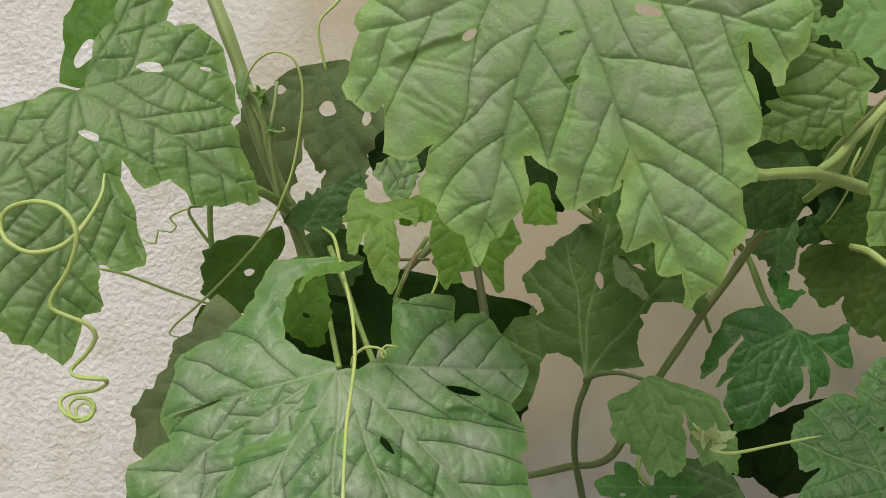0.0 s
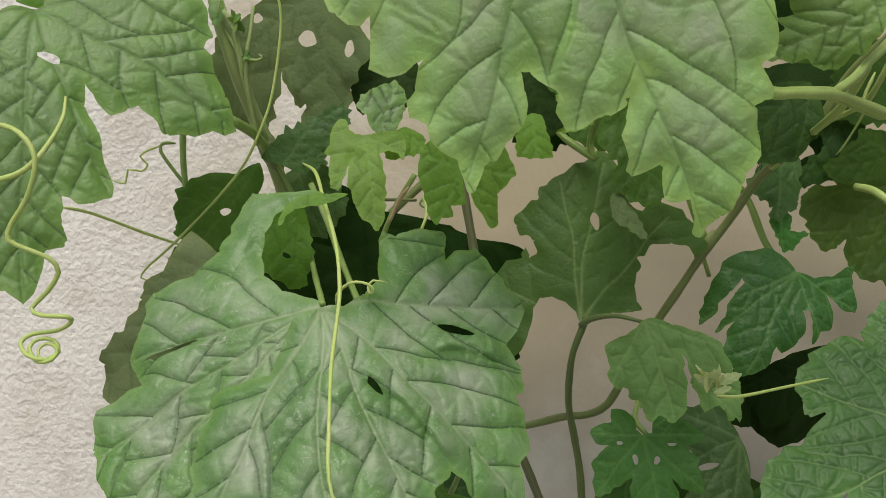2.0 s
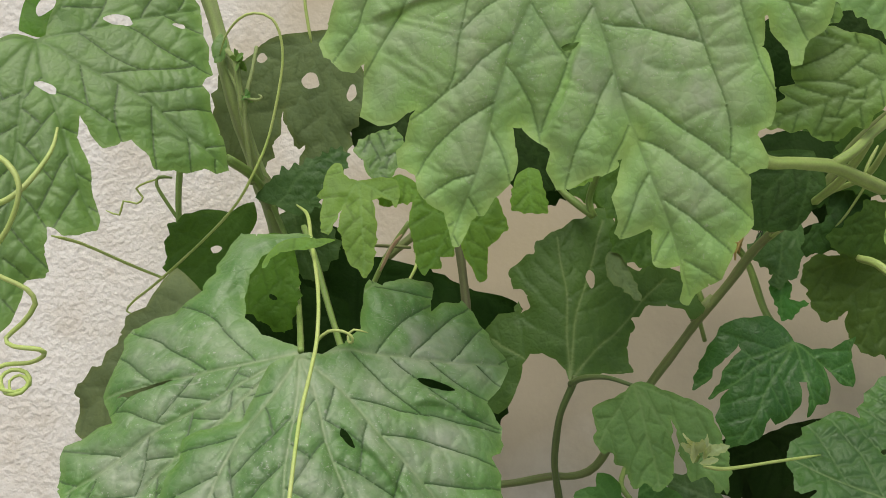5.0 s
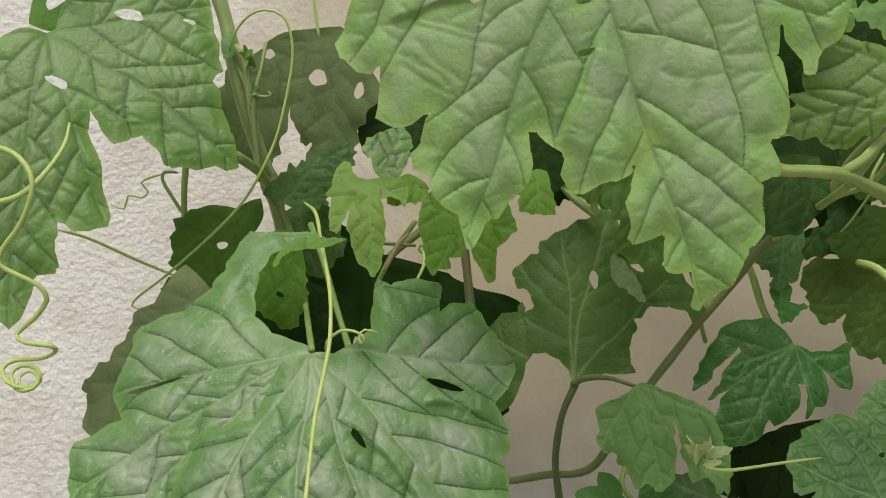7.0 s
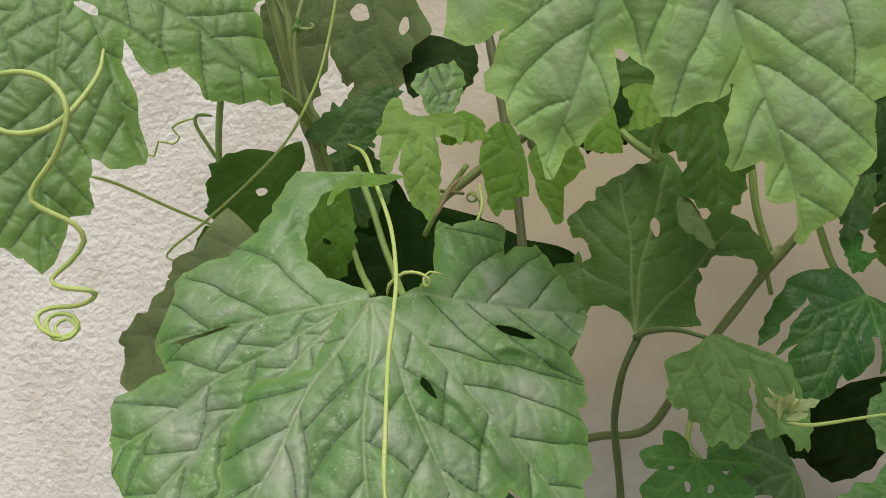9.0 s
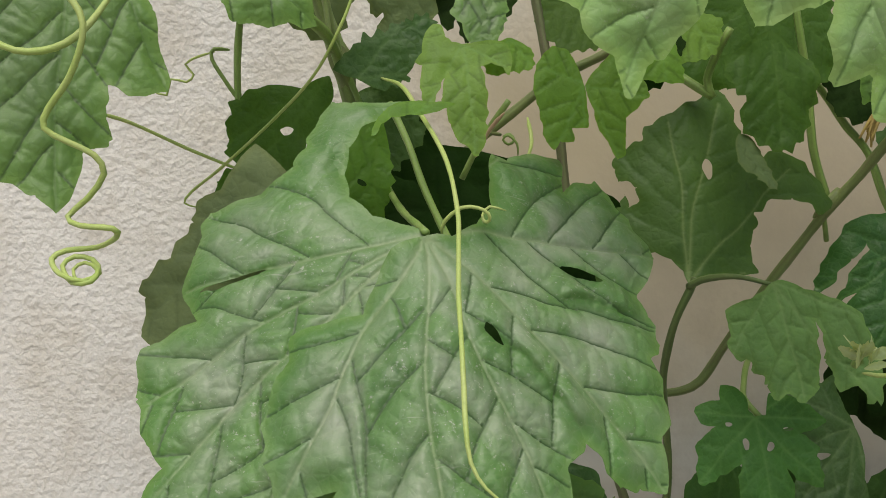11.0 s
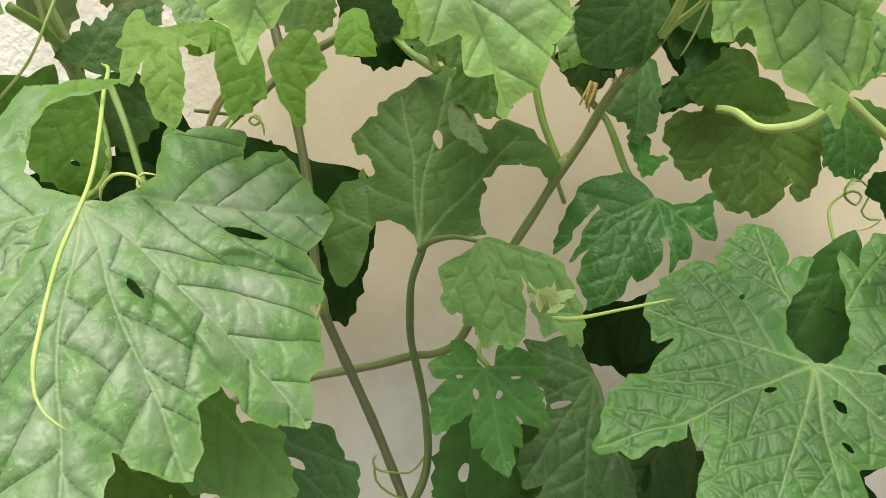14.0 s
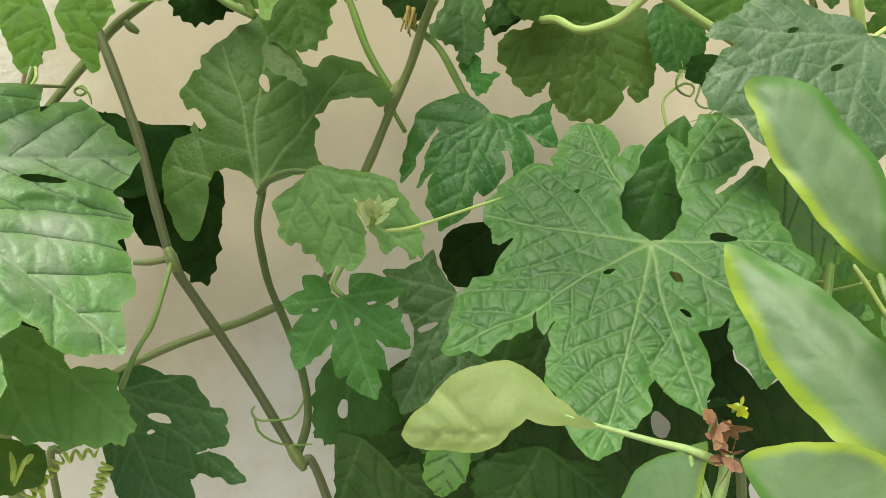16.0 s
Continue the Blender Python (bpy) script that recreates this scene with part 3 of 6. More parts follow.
tube(vine_low, "stem", [(-0.006, 0.45, 1.2839), (0.0026, 0.45, 1.2513), (0.0084, 0.45, 1.2278), (0.0137, 0.45, 1.2065), (0.0205, 0.453, 1.1683), (0.0232, 0.453, 1.1391), (0.0266, 0.453, 1.1132), (0.0337, 0.458, 1.0939), (0.0417, 0.462, 1.0753), (0.0523, 0.467, 1.0495), (0.0656, 0.47, 1.0139), (0.0782, 0.475, 0.9807), (0.1109, 0.52, 0.7), (0.16, 0.5, 0.35), (0.16, 0.5, -0.01)], 2.0, 2.2, "bark")
tube(vine_low, "petiole", [(0.0708, 0.436, 1.1406), (0.0698, 0.437, 1.1364), (0.0657, 0.44, 1.1239), (0.0651, 0.447, 1.1114), (0.066, 0.455, 1.0957), (0.07, 0.462, 1.0781), (0.0733, 0.466, 1.0605), (0.0745, 0.468, 1.0417), (0.0724, 0.469, 1.0284), (0.0661, 0.47, 1.0147)], 1.5, 1.9, "moss")
tube(vine_low, "petiole", [(0.0263, 0.45, 1.1123), (0.0221, 0.44, 1.1001), (0.0187, 0.425, 1.0894), (0.0136, 0.41, 1.0808), (0.0074, 0.4040, 1.0688)], 1.0, 1.2, "green")
tube(vine_low, "petiole", [(0.0096, 0.46, 1.1149), (0.0174, 0.455, 1.1141), (0.0261, 0.453, 1.1145)], 1.2, 1.6, "stem")
tube(vine_high, "stem", [(0.1828, 0.36, 1.2664), (0.1803, 0.37, 1.2596), (0.1713, 0.395, 1.243), (0.1643, 0.41, 1.2239), (0.1526, 0.44, 1.2052), (0.143, 0.455, 1.185), (0.1332, 0.463, 1.1688), (0.1235, 0.468, 1.1519), (0.1129, 0.472, 1.1343), (0.0995, 0.478, 1.1088), (0.0897, 0.48, 1.0914), (0.0797, 0.482, 1.0857), (0.0681, 0.484, 1.0843), (0.0505, 0.487, 1.0795), (0.0298, 0.488, 1.0759), (0.0061, 0.489, 1.0703), (-0.0235, 0.49, 1.0587), (-0.0411, 0.49, 1.0348), (-0.0468, 0.49, 0.9991), (-0.0361, 0.52, 0.7), (-0.02, 0.5, 0.35), (-0.02, 0.5, -0.01)], 2.2, 1.5, "stem")
tube(vine_high, "stem", [(-0.0688, 0.48, 1.1382), (-0.0478, 0.478, 1.1556), (-0.0329, 0.475, 1.1704), (-0.0212, 0.475, 1.1867), (-0.0002, 0.472, 1.2062), (0.0156, 0.468, 1.2197), (0.0334, 0.465, 1.2298), (0.0561, 0.46, 1.2422)], 2.0, 2.1, "stem")
tube(vine_high, "petiole", [(0.1054, 0.45, 1.2687), (0.1125, 0.452, 1.2428), (0.1176, 0.455, 1.2264), (0.1207, 0.457, 1.2144), (0.1253, 0.46, 1.1949), (0.1337, 0.463, 1.1749)], 1.5, 1.8, "green")
tube(vine_high, "petiole", [(0.1084, 0.48, 1.255), (0.1265, 0.488, 1.2385), (0.1416, 0.49, 1.2229), (0.1524, 0.49, 1.2093), (0.1629, 0.488, 1.1968), (0.171, 0.483, 1.1732), (0.1742, 0.47, 1.1631)], 1.6, 1.8, "green")
tube(vine_high, "petiole", [(0.0535, 0.47, 1.2446), (0.0583, 0.465, 1.2335), (0.0655, 0.46, 1.2238), (0.0773, 0.45, 1.2138)], 1.6, 1.8, "green")
tube(vine_high, "petiole", [(0.0799, 0.44, 1.2397), (0.0771, 0.445, 1.2315), (0.0751, 0.45, 1.2206), (0.0778, 0.45, 1.2134)], 1.5, 1.8, "green")
tube(vine_high, "petiole", [(0.1611, 0.345, 1.2226), (0.146, 0.335, 1.2254), (0.1356, 0.328, 1.2272), (0.1189, 0.318, 1.2264), (0.1078, 0.312, 1.2257), (0.1004, 0.313, 1.2319)], 2.4, 1.9, "lime")
tube(vine_high, "petiole", [(0.1356, 0.328, 1.228), (0.1432, 0.33, 1.2331), (0.15, 0.335, 1.239), (0.1599, 0.34, 1.2471), (0.1702, 0.345, 1.2565)], 1.7, 1.7, "lime")
tube(vine_high, "petiole", [(0.1574, 0.35, 1.2404), (0.158, 0.37, 1.2291), (0.161, 0.4, 1.2229), (0.1592, 0.422, 1.2155), (0.1549, 0.434, 1.2089)], 1.7, 1.7, "lime")
tube(vine_high, "tendril", [(0.1703, 0.37, 1.2415), (0.1659, 0.37, 1.2314), (0.1671, 0.37, 1.228), (0.1639, 0.38, 1.2153), (0.1622, 0.385, 1.211)], 0.7, 0.4, "lime")
tube(vine_high, "petiole", [(0.1733, 0.35, 1.2597), (0.1677, 0.36, 1.2378), (0.1678, 0.375, 1.2298), (0.1659, 0.4, 1.2262), (0.1641, 0.408, 1.2242)], 1.2, 1.2, "lime")
tube(vine_high, "petiole", [(0.2112, 0.47, 1.2012), (0.2155, 0.46, 1.1988), (0.2213, 0.45, 1.1913), (0.2291, 0.445, 1.1901), (0.2398, 0.44, 1.1926), (0.2528, 0.435, 1.2023)], 1.8, 2.4, "lime")
tube(vine_high, "stem", [(0.2302, 0.43, 1.214), (0.2528, 0.435, 1.2033), (0.2683, 0.44, 1.1936), (0.287, 0.445, 1.1815), (0.3062, 0.45, 1.169)], 2.4, 2.0, "lime")
tube(vine_left, "tendril", [(-0.1267, 0.34, 1.2281), (-0.1252, 0.332, 1.2188), (-0.1302, 0.325, 1.2063), (-0.137, 0.322, 1.2002), (-0.1461, 0.32, 1.1988), (-0.155, 0.322, 1.2032), (-0.1585, 0.325, 1.2093), (-0.1555, 0.325, 1.2144), (-0.146, 0.322, 1.2168), (-0.1353, 0.318, 1.215), (-0.1286, 0.316, 1.209), (-0.1276, 0.316, 1.2022), (-0.1314, 0.318, 1.1923), (-0.1372, 0.32, 1.1843), (-0.1382, 0.32, 1.1793), (-0.1326, 0.321, 1.1762), (-0.126, 0.322, 1.1732), (-0.1238, 0.324, 1.1684), (-0.1286, 0.326, 1.1617)] + [(-0.1341, 0.327, 1.1565), (-0.129, 0.322, 1.1545), (-0.1198, 0.32, 1.1542), (-0.1201, 0.324, 1.1518), (-0.1271, 0.33, 1.1485), (-0.1365, 0.333, 1.147), (-0.1392, 0.33, 1.1446), (-0.1338, 0.322, 1.1415), (-0.1272, 0.32, 1.1401), (-0.1247, 0.325, 1.142), (-0.1285, 0.331, 1.145), (-0.1338, 0.332, 1.1455), (-0.1355, 0.328, 1.1431), (-0.1302, 0.321, 1.1395), (-0.125, 0.32, 1.1401), (-0.125, 0.325, 1.1428), (-0.1302, 0.33, 1.1442), (-0.1326, 0.328, 1.1423), (-0.1294, 0.323, 1.1397), (-0.1258, 0.322, 1.1411)], 1.0, 0.65, "pale")
tube(vine_left, "tendril", [(-0.0903, 0.41, 1.2704), (-0.0867, 0.405, 1.2784), (-0.0806, 0.4, 1.2841), (-0.074, 0.398, 1.2864), (-0.0666, 0.398, 1.2844), (-0.0627, 0.4, 1.2761), (-0.0623, 0.402, 1.2628), (-0.0665, 0.405, 1.238), (-0.0716, 0.405, 1.2229), (-0.0797, 0.408, 1.2079), (-0.0928, 0.41, 1.1926), (-0.112, 0.415, 1.1744), (-0.1238, 0.42, 1.165), (-0.1265, 0.42, 1.1605), (-0.1218, 0.42, 1.1592)], 0.55, 0.6, "pale")
tube(vine_left, "tendril", [(-0.1566, 0.41, 1.1913), (-0.1456, 0.415, 1.1886), (-0.1265, 0.42, 1.1807), (-0.1139, 0.422, 1.1761), (-0.1039, 0.424, 1.1726)], 0.7, 0.6, "pale")
tube(vine_left, "tendril", [(-0.1489, 0.45, 1.2045), (-0.1425, 0.45, 1.2028), (-0.1411, 0.45, 1.2092), (-0.1349, 0.45, 1.2084), (-0.1321, 0.45, 1.2115), (-0.1355, 0.45, 1.2154), (-0.1296, 0.447, 1.2184), (-0.1229, 0.445, 1.2202)], 0.5, 0.5, "pale")
tube(vine_left, "tendril", [(-0.1111, 0.44, 1.2003), (-0.1174, 0.44, 1.2085), (-0.1229, 0.44, 1.2167), (-0.1221, 0.44, 1.2205), (-0.1161, 0.44, 1.2205)], 0.8, 0.8, "green")
tube(vine_left, "tendril", [(-0.0559, 0.42, 1.2101), (-0.0482, 0.4, 1.2052), (-0.0417, 0.37, 1.1938), (-0.0338, 0.335, 1.1779), (-0.0306, 0.315, 1.1637), (-0.0304, 0.302, 1.1539), (-0.0306, 0.288, 1.1441), (-0.0301, 0.277, 1.1352), (-0.0296, 0.269, 1.1268), (-0.0292, 0.263, 1.1199), (-0.028, 0.26, 1.1133), (-0.0248, 0.258, 1.1088), (-0.0204, 0.257, 1.1059)], 0.8, 0.55, "pale")
tube(vine_left, "tendril", [(-0.0337, 0.335, 1.156), (-0.0331, 0.333, 1.16), (-0.0288, 0.33, 1.164), (-0.0242, 0.33, 1.1642), (-0.0213, 0.33, 1.1628), (-0.0208, 0.331, 1.1609), (-0.022, 0.332, 1.1604), (-0.0226, 0.333, 1.1623), (-0.0208, 0.333, 1.1647), (-0.016, 0.334, 1.1638)], 0.6, 0.4, "pale")
tube(vine_left, "tendril", [(-0.0476, 0.44, 1.3317), (-0.0501, 0.438, 1.3202), (-0.058, 0.436, 1.3115), (-0.0599, 0.436, 1.3047), (-0.0582, 0.437, 1.2941), (-0.0561, 0.438, 1.2847)], 0.8, 0.7, "pale")
tube(vine_right, "tendril", [(0.1145, 0.385, 1.114), (0.1236, 0.385, 1.1135), (0.1439, 0.388, 1.1167), (0.1628, 0.39, 1.1199)], 0.8, 0.5, "pale")
tube(vine_low, "tendril", [(0.0509, 0.465, 1.0422), (0.0491, 0.463, 1.0402), (0.0507, 0.463, 1.0363), (0.0558, 0.463, 1.0348), (0.066, 0.466, 1.0335), (0.0713, 0.468, 1.0379), (0.0746, 0.468, 1.043)], 0.6, 0.5, "green")
tube(vine_low, "tendril", [(0.0497, 0.465, 1.0384), (0.0505, 0.465, 1.0306), (0.0555, 0.466, 1.0248), (0.0631, 0.468, 1.0207), (0.0735, 0.468, 1.0194)], 0.6, 0.5, "green")
tube(vine_right, "tendril", [(0.2514, 0.43, 1.127), (0.2581, 0.45, 1.1416), (0.264, 0.465, 1.1535), (0.2704, 0.47, 1.1589), (0.2815, 0.475, 1.163), (0.2858, 0.475, 1.1602), (0.2829, 0.475, 1.1562), (0.2746, 0.47, 1.1602), (0.275, 0.468, 1.1667), (0.282, 0.468, 1.1674), (0.2873, 0.47, 1.1613), (0.2842, 0.472, 1.1533), (0.2884, 0.472, 1.1492), (0.2941, 0.472, 1.1491), (0.2884, 0.472, 1.1451), (0.2799, 0.472, 1.1434)], 0.8, 0.5, "green")
tube(vine_high, "tendril", [(-0.0052, 0.47, 1.1948), (-0.0022, 0.47, 1.196), (-0.0005, 0.468, 1.1932), (-0.0029, 0.467, 1.1914), (-0.0053, 0.467, 1.1932), (-0.0033, 0.466, 1.1952), (0.0007, 0.466, 1.1917), (0.0013, 0.466, 1.1868)], 0.7, 0.5, "green")
tube(vine_low, "tendril", [(-0.0176, 0.35, 1.062), (-0.0156, 0.345, 1.058), (-0.0167, 0.345, 1.0527), (-0.0121, 0.345, 1.0596), (-0.0083, 0.34, 1.0618), (-0.0096, 0.338, 1.0599)], 0.9, 0.7, "lit")
tube(shrub, "petiole", [(0.1398, 0.255, 1.0658), (0.1465, 0.255, 1.0623), (0.1526, 0.253, 1.0597), (0.1596, 0.25, 1.0568), (0.1651, 0.245, 1.0553), (0.1708, 0.243, 1.052)], 0.35, 1.2, "variegstem")
tube(shrub, "stem", [(0.1752, 0.245, 1.0527), (0.1731, 0.245, 1.0462), (0.1693, 0.245, 1.0374), (0.1661, 0.245, 1.027), (0.1797, 0.24, 0.7), (0.2, 0.24, 0.35), (0.2, 0.24, -0.01)], 1.3, 3.2, "variegstem")
tube(shrub, "stem", [(0.2537, 0.296, 1.0799), (0.251, 0.29, 1.0756), (0.2487, 0.283, 1.0691), (0.2432, 0.272, 1.0583), (0.236, 0.26, 1.0413), (0.2292, 0.25, 1.0285)], 1.0, 2.3, "variegstem")
tube(vine_right, "stem", [(0.2507, 0.47, 1.1257), (0.2451, 0.44, 1.0917), (0.2533, 0.45, 1.0694), (0.2701, 0.47, 1.0324), (0.2922, 0.49, 0.9858), (0.2793, 0.52, 0.7), (0.26, 0.5, 0.35), (0.26, 0.5, -0.01)], 2.6, 3.2, "stem")
tube(vine_right, "stem", [(0.3486, 0.47, 1.0754), (0.3497, 0.48, 1.0603), (0.3485, 0.485, 1.0452), (0.3505, 0.49, 1.0201), (0.3597, 0.5, 0.9669)], 2.4, 2.6, "stem")
tube(vine_low, "petiole", [(0.097, 0.428, 1.088), (0.0935, 0.435, 1.0929), (0.0964, 0.445, 1.0971), (0.1031, 0.46, 1.1041), (0.1123, 0.47, 1.1134)], 1.2, 1.3, "green")
tube(vine_high, "node", [(0.1381, 0.461, 1.1792), (0.136, 0.461, 1.1759), (0.134, 0.462, 1.1727), (0.132, 0.464, 1.1693), (0.1303, 0.465, 1.1661)], 2.9, 2.8, "stem")
tube(vine_high, "petiole", [(0.1324, 0.462, 1.1692), (0.1347, 0.465, 1.1635), (0.1381, 0.47, 1.1572)], 0.9, 1.1, "green")
tube(vine_low, "node", [(0.0254, 0.452, 1.1195), (0.0262, 0.452, 1.1158), (0.0271, 0.452, 1.1121), (0.0288, 0.454, 1.1074)], 2.7, 2.7, "stem")
tube(vine_low, "node", [(0.0627, 0.469, 1.0215), (0.0646, 0.469, 1.0169), (0.0666, 0.469, 1.0123), (0.0681, 0.47, 1.0077)], 2.7, 2.7, "stem")
tube(vine_left, "node", [(-0.0756, 0.428, 1.2256), (-0.0733, 0.43, 1.2195), (-0.0708, 0.431, 1.2137), (-0.0686, 0.434, 1.207)], 4.4, 4.4, "stem")
tube(vine_high, "tendril", [(0.2515, 0.43, 1.2025), (0.2579, 0.43, 1.2092), (0.2691, 0.432, 1.2124), (0.2811, 0.435, 1.2095), (0.2895, 0.436, 1.204), (0.2927, 0.436, 1.2023)], 0.9, 0.7, "pink")
tube(vine_left, "tendril", [(-0.0035, 0.4, 1.1965), (-0.0022, 0.395, 1.188), (-0.0046, 0.385, 1.1811), (-0.0068, 0.375, 1.1757)], 0.7, 0.6, "pale")
tube(vine_left, "tendril", [(-0.0099, 0.42, 1.1997), (-0.0144, 0.425, 1.1938), (-0.0191, 0.43, 1.1833)], 0.8, 0.8, "pink")
tube(vine_left, "petiole", [(-0.0073, 0.43, 1.2056), (-0.0166, 0.435, 1.1906), (-0.0233, 0.44, 1.1751)], 1.2, 1.2, "green")
tube(vine_left, "petiole", [(-0.0242, 0.44, 1.1947), (-0.016, 0.45, 1.1948), (-0.0072, 0.46, 1.1948)], 0.8, 0.8, "stem")
tube(vine_left, "petiole", [(-0.0524, 0.42, 1.201), (-0.0447, 0.41, 1.1857), (-0.0374, 0.4, 1.168), (-0.0234, 0.37, 1.1412)], 1.3, 1.3, "green")
tube(vine_left, "petiole", [(-0.0746, 0.416, 1.2176), (-0.0764, 0.412, 1.2318), (-0.0779, 0.409, 1.2447), (-0.0774, 0.408, 1.2557), (-0.0759, 0.409, 1.265), (-0.0753, 0.412, 1.2759)], 1.0, 0.8, "downy")
tube(vine_left, "petiole", [(-0.0787, 0.41, 1.2471), (-0.0829, 0.412, 1.2585), (-0.0879, 0.415, 1.2669), (-0.0917, 0.418, 1.2777)], 0.9, 0.7, "downy")
tube(vine_left, "tendril", [(-0.0787, 0.407, 1.2532), (-0.0727, 0.405, 1.252), (-0.0703, 0.404, 1.2531), (-0.0717, 0.404, 1.2543)], 0.6, 0.5, "downy")

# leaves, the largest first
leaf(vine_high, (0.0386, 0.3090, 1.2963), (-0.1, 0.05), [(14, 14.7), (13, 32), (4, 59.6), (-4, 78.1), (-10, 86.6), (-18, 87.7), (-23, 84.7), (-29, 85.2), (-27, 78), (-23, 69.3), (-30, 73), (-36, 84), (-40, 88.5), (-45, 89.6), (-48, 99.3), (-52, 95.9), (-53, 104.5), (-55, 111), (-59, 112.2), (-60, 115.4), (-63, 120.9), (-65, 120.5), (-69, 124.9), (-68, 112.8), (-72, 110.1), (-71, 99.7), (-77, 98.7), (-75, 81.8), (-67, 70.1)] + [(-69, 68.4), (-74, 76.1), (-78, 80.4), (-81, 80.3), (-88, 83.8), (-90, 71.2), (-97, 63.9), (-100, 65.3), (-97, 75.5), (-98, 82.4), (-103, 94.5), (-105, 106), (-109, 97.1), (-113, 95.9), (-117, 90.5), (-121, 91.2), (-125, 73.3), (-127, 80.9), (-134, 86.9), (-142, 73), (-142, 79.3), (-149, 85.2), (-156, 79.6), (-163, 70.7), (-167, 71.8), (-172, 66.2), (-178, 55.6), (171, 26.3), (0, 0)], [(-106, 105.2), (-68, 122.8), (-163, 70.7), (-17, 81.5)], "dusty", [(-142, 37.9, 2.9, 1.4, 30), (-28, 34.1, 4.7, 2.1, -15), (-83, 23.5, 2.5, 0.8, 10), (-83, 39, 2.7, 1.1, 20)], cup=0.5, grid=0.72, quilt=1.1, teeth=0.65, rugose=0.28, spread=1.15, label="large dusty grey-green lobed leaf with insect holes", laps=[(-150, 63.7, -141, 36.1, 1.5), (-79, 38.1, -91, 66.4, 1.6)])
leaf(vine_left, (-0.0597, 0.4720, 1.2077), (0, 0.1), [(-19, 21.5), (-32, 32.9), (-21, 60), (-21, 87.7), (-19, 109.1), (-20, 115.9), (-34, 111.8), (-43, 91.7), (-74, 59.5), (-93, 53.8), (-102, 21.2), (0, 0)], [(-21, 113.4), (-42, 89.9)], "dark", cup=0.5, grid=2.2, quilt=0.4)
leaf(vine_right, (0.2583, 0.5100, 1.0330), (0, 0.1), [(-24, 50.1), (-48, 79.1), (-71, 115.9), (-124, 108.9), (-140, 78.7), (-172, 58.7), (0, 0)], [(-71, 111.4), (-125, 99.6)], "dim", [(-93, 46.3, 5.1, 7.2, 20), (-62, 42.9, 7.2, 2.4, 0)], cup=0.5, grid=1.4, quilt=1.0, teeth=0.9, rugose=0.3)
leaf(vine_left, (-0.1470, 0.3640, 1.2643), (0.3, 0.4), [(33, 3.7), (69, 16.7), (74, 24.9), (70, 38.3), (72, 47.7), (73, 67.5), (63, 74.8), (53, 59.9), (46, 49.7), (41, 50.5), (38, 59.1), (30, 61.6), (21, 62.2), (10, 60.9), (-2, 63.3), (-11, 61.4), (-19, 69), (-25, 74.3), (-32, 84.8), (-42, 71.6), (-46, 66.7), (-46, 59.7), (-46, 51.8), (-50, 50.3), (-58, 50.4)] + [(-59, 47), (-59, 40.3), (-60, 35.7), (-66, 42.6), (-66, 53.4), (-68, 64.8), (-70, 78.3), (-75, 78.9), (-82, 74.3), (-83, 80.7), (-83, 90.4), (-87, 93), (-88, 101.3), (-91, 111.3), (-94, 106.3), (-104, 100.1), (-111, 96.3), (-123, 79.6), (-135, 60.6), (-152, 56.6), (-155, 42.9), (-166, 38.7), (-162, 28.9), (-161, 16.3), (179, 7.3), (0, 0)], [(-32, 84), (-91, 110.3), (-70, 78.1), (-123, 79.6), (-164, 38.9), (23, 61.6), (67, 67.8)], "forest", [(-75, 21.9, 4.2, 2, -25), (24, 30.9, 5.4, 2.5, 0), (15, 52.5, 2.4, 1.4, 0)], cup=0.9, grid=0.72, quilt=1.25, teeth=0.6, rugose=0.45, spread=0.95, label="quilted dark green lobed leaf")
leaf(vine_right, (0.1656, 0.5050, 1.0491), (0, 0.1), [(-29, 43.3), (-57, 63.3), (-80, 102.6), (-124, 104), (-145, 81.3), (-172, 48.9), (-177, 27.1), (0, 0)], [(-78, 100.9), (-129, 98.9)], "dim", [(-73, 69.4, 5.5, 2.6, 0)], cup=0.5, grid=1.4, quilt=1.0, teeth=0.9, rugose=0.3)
leaf(vine_left, (-0.0378, 0.3380, 1.1555), (0.05, 0.75), [(150, 8.8), (152, 17.7), (145, 27.2), (133, 35.6), (124, 42.2), (115, 47.4), (105, 50), (90, 51.4), (98, 56.1), (114, 58.4), (118, 63.9), (124, 59.8), (134, 52.9), (144, 49.5), (156, 54.3), (165, 66.9), (178, 66.8), (-171, 70), (-162, 66.1), (-160, 82.7), (-151, 87.2), (-142, 90.9), (-137, 90.9), (-136, 98.9), (-133, 103.5), (-125, 103.3), (-118, 102.4), (-113, 92.5), (-109, 81.5), (-104, 66.3), (-98, 38.7), (-86, 12.8), (0, 0)], [(90, 50), (-172, 69.1), (-149, 86), (-134, 100.7), (-117, 100.3)], "cool", [(-170, 54.6, 9.7, 1.3, 13)], cup=0.9, fold=0.25, grid=0.72, quilt=1.45, teeth=0.5, rugose=0.2, spread=1.12)
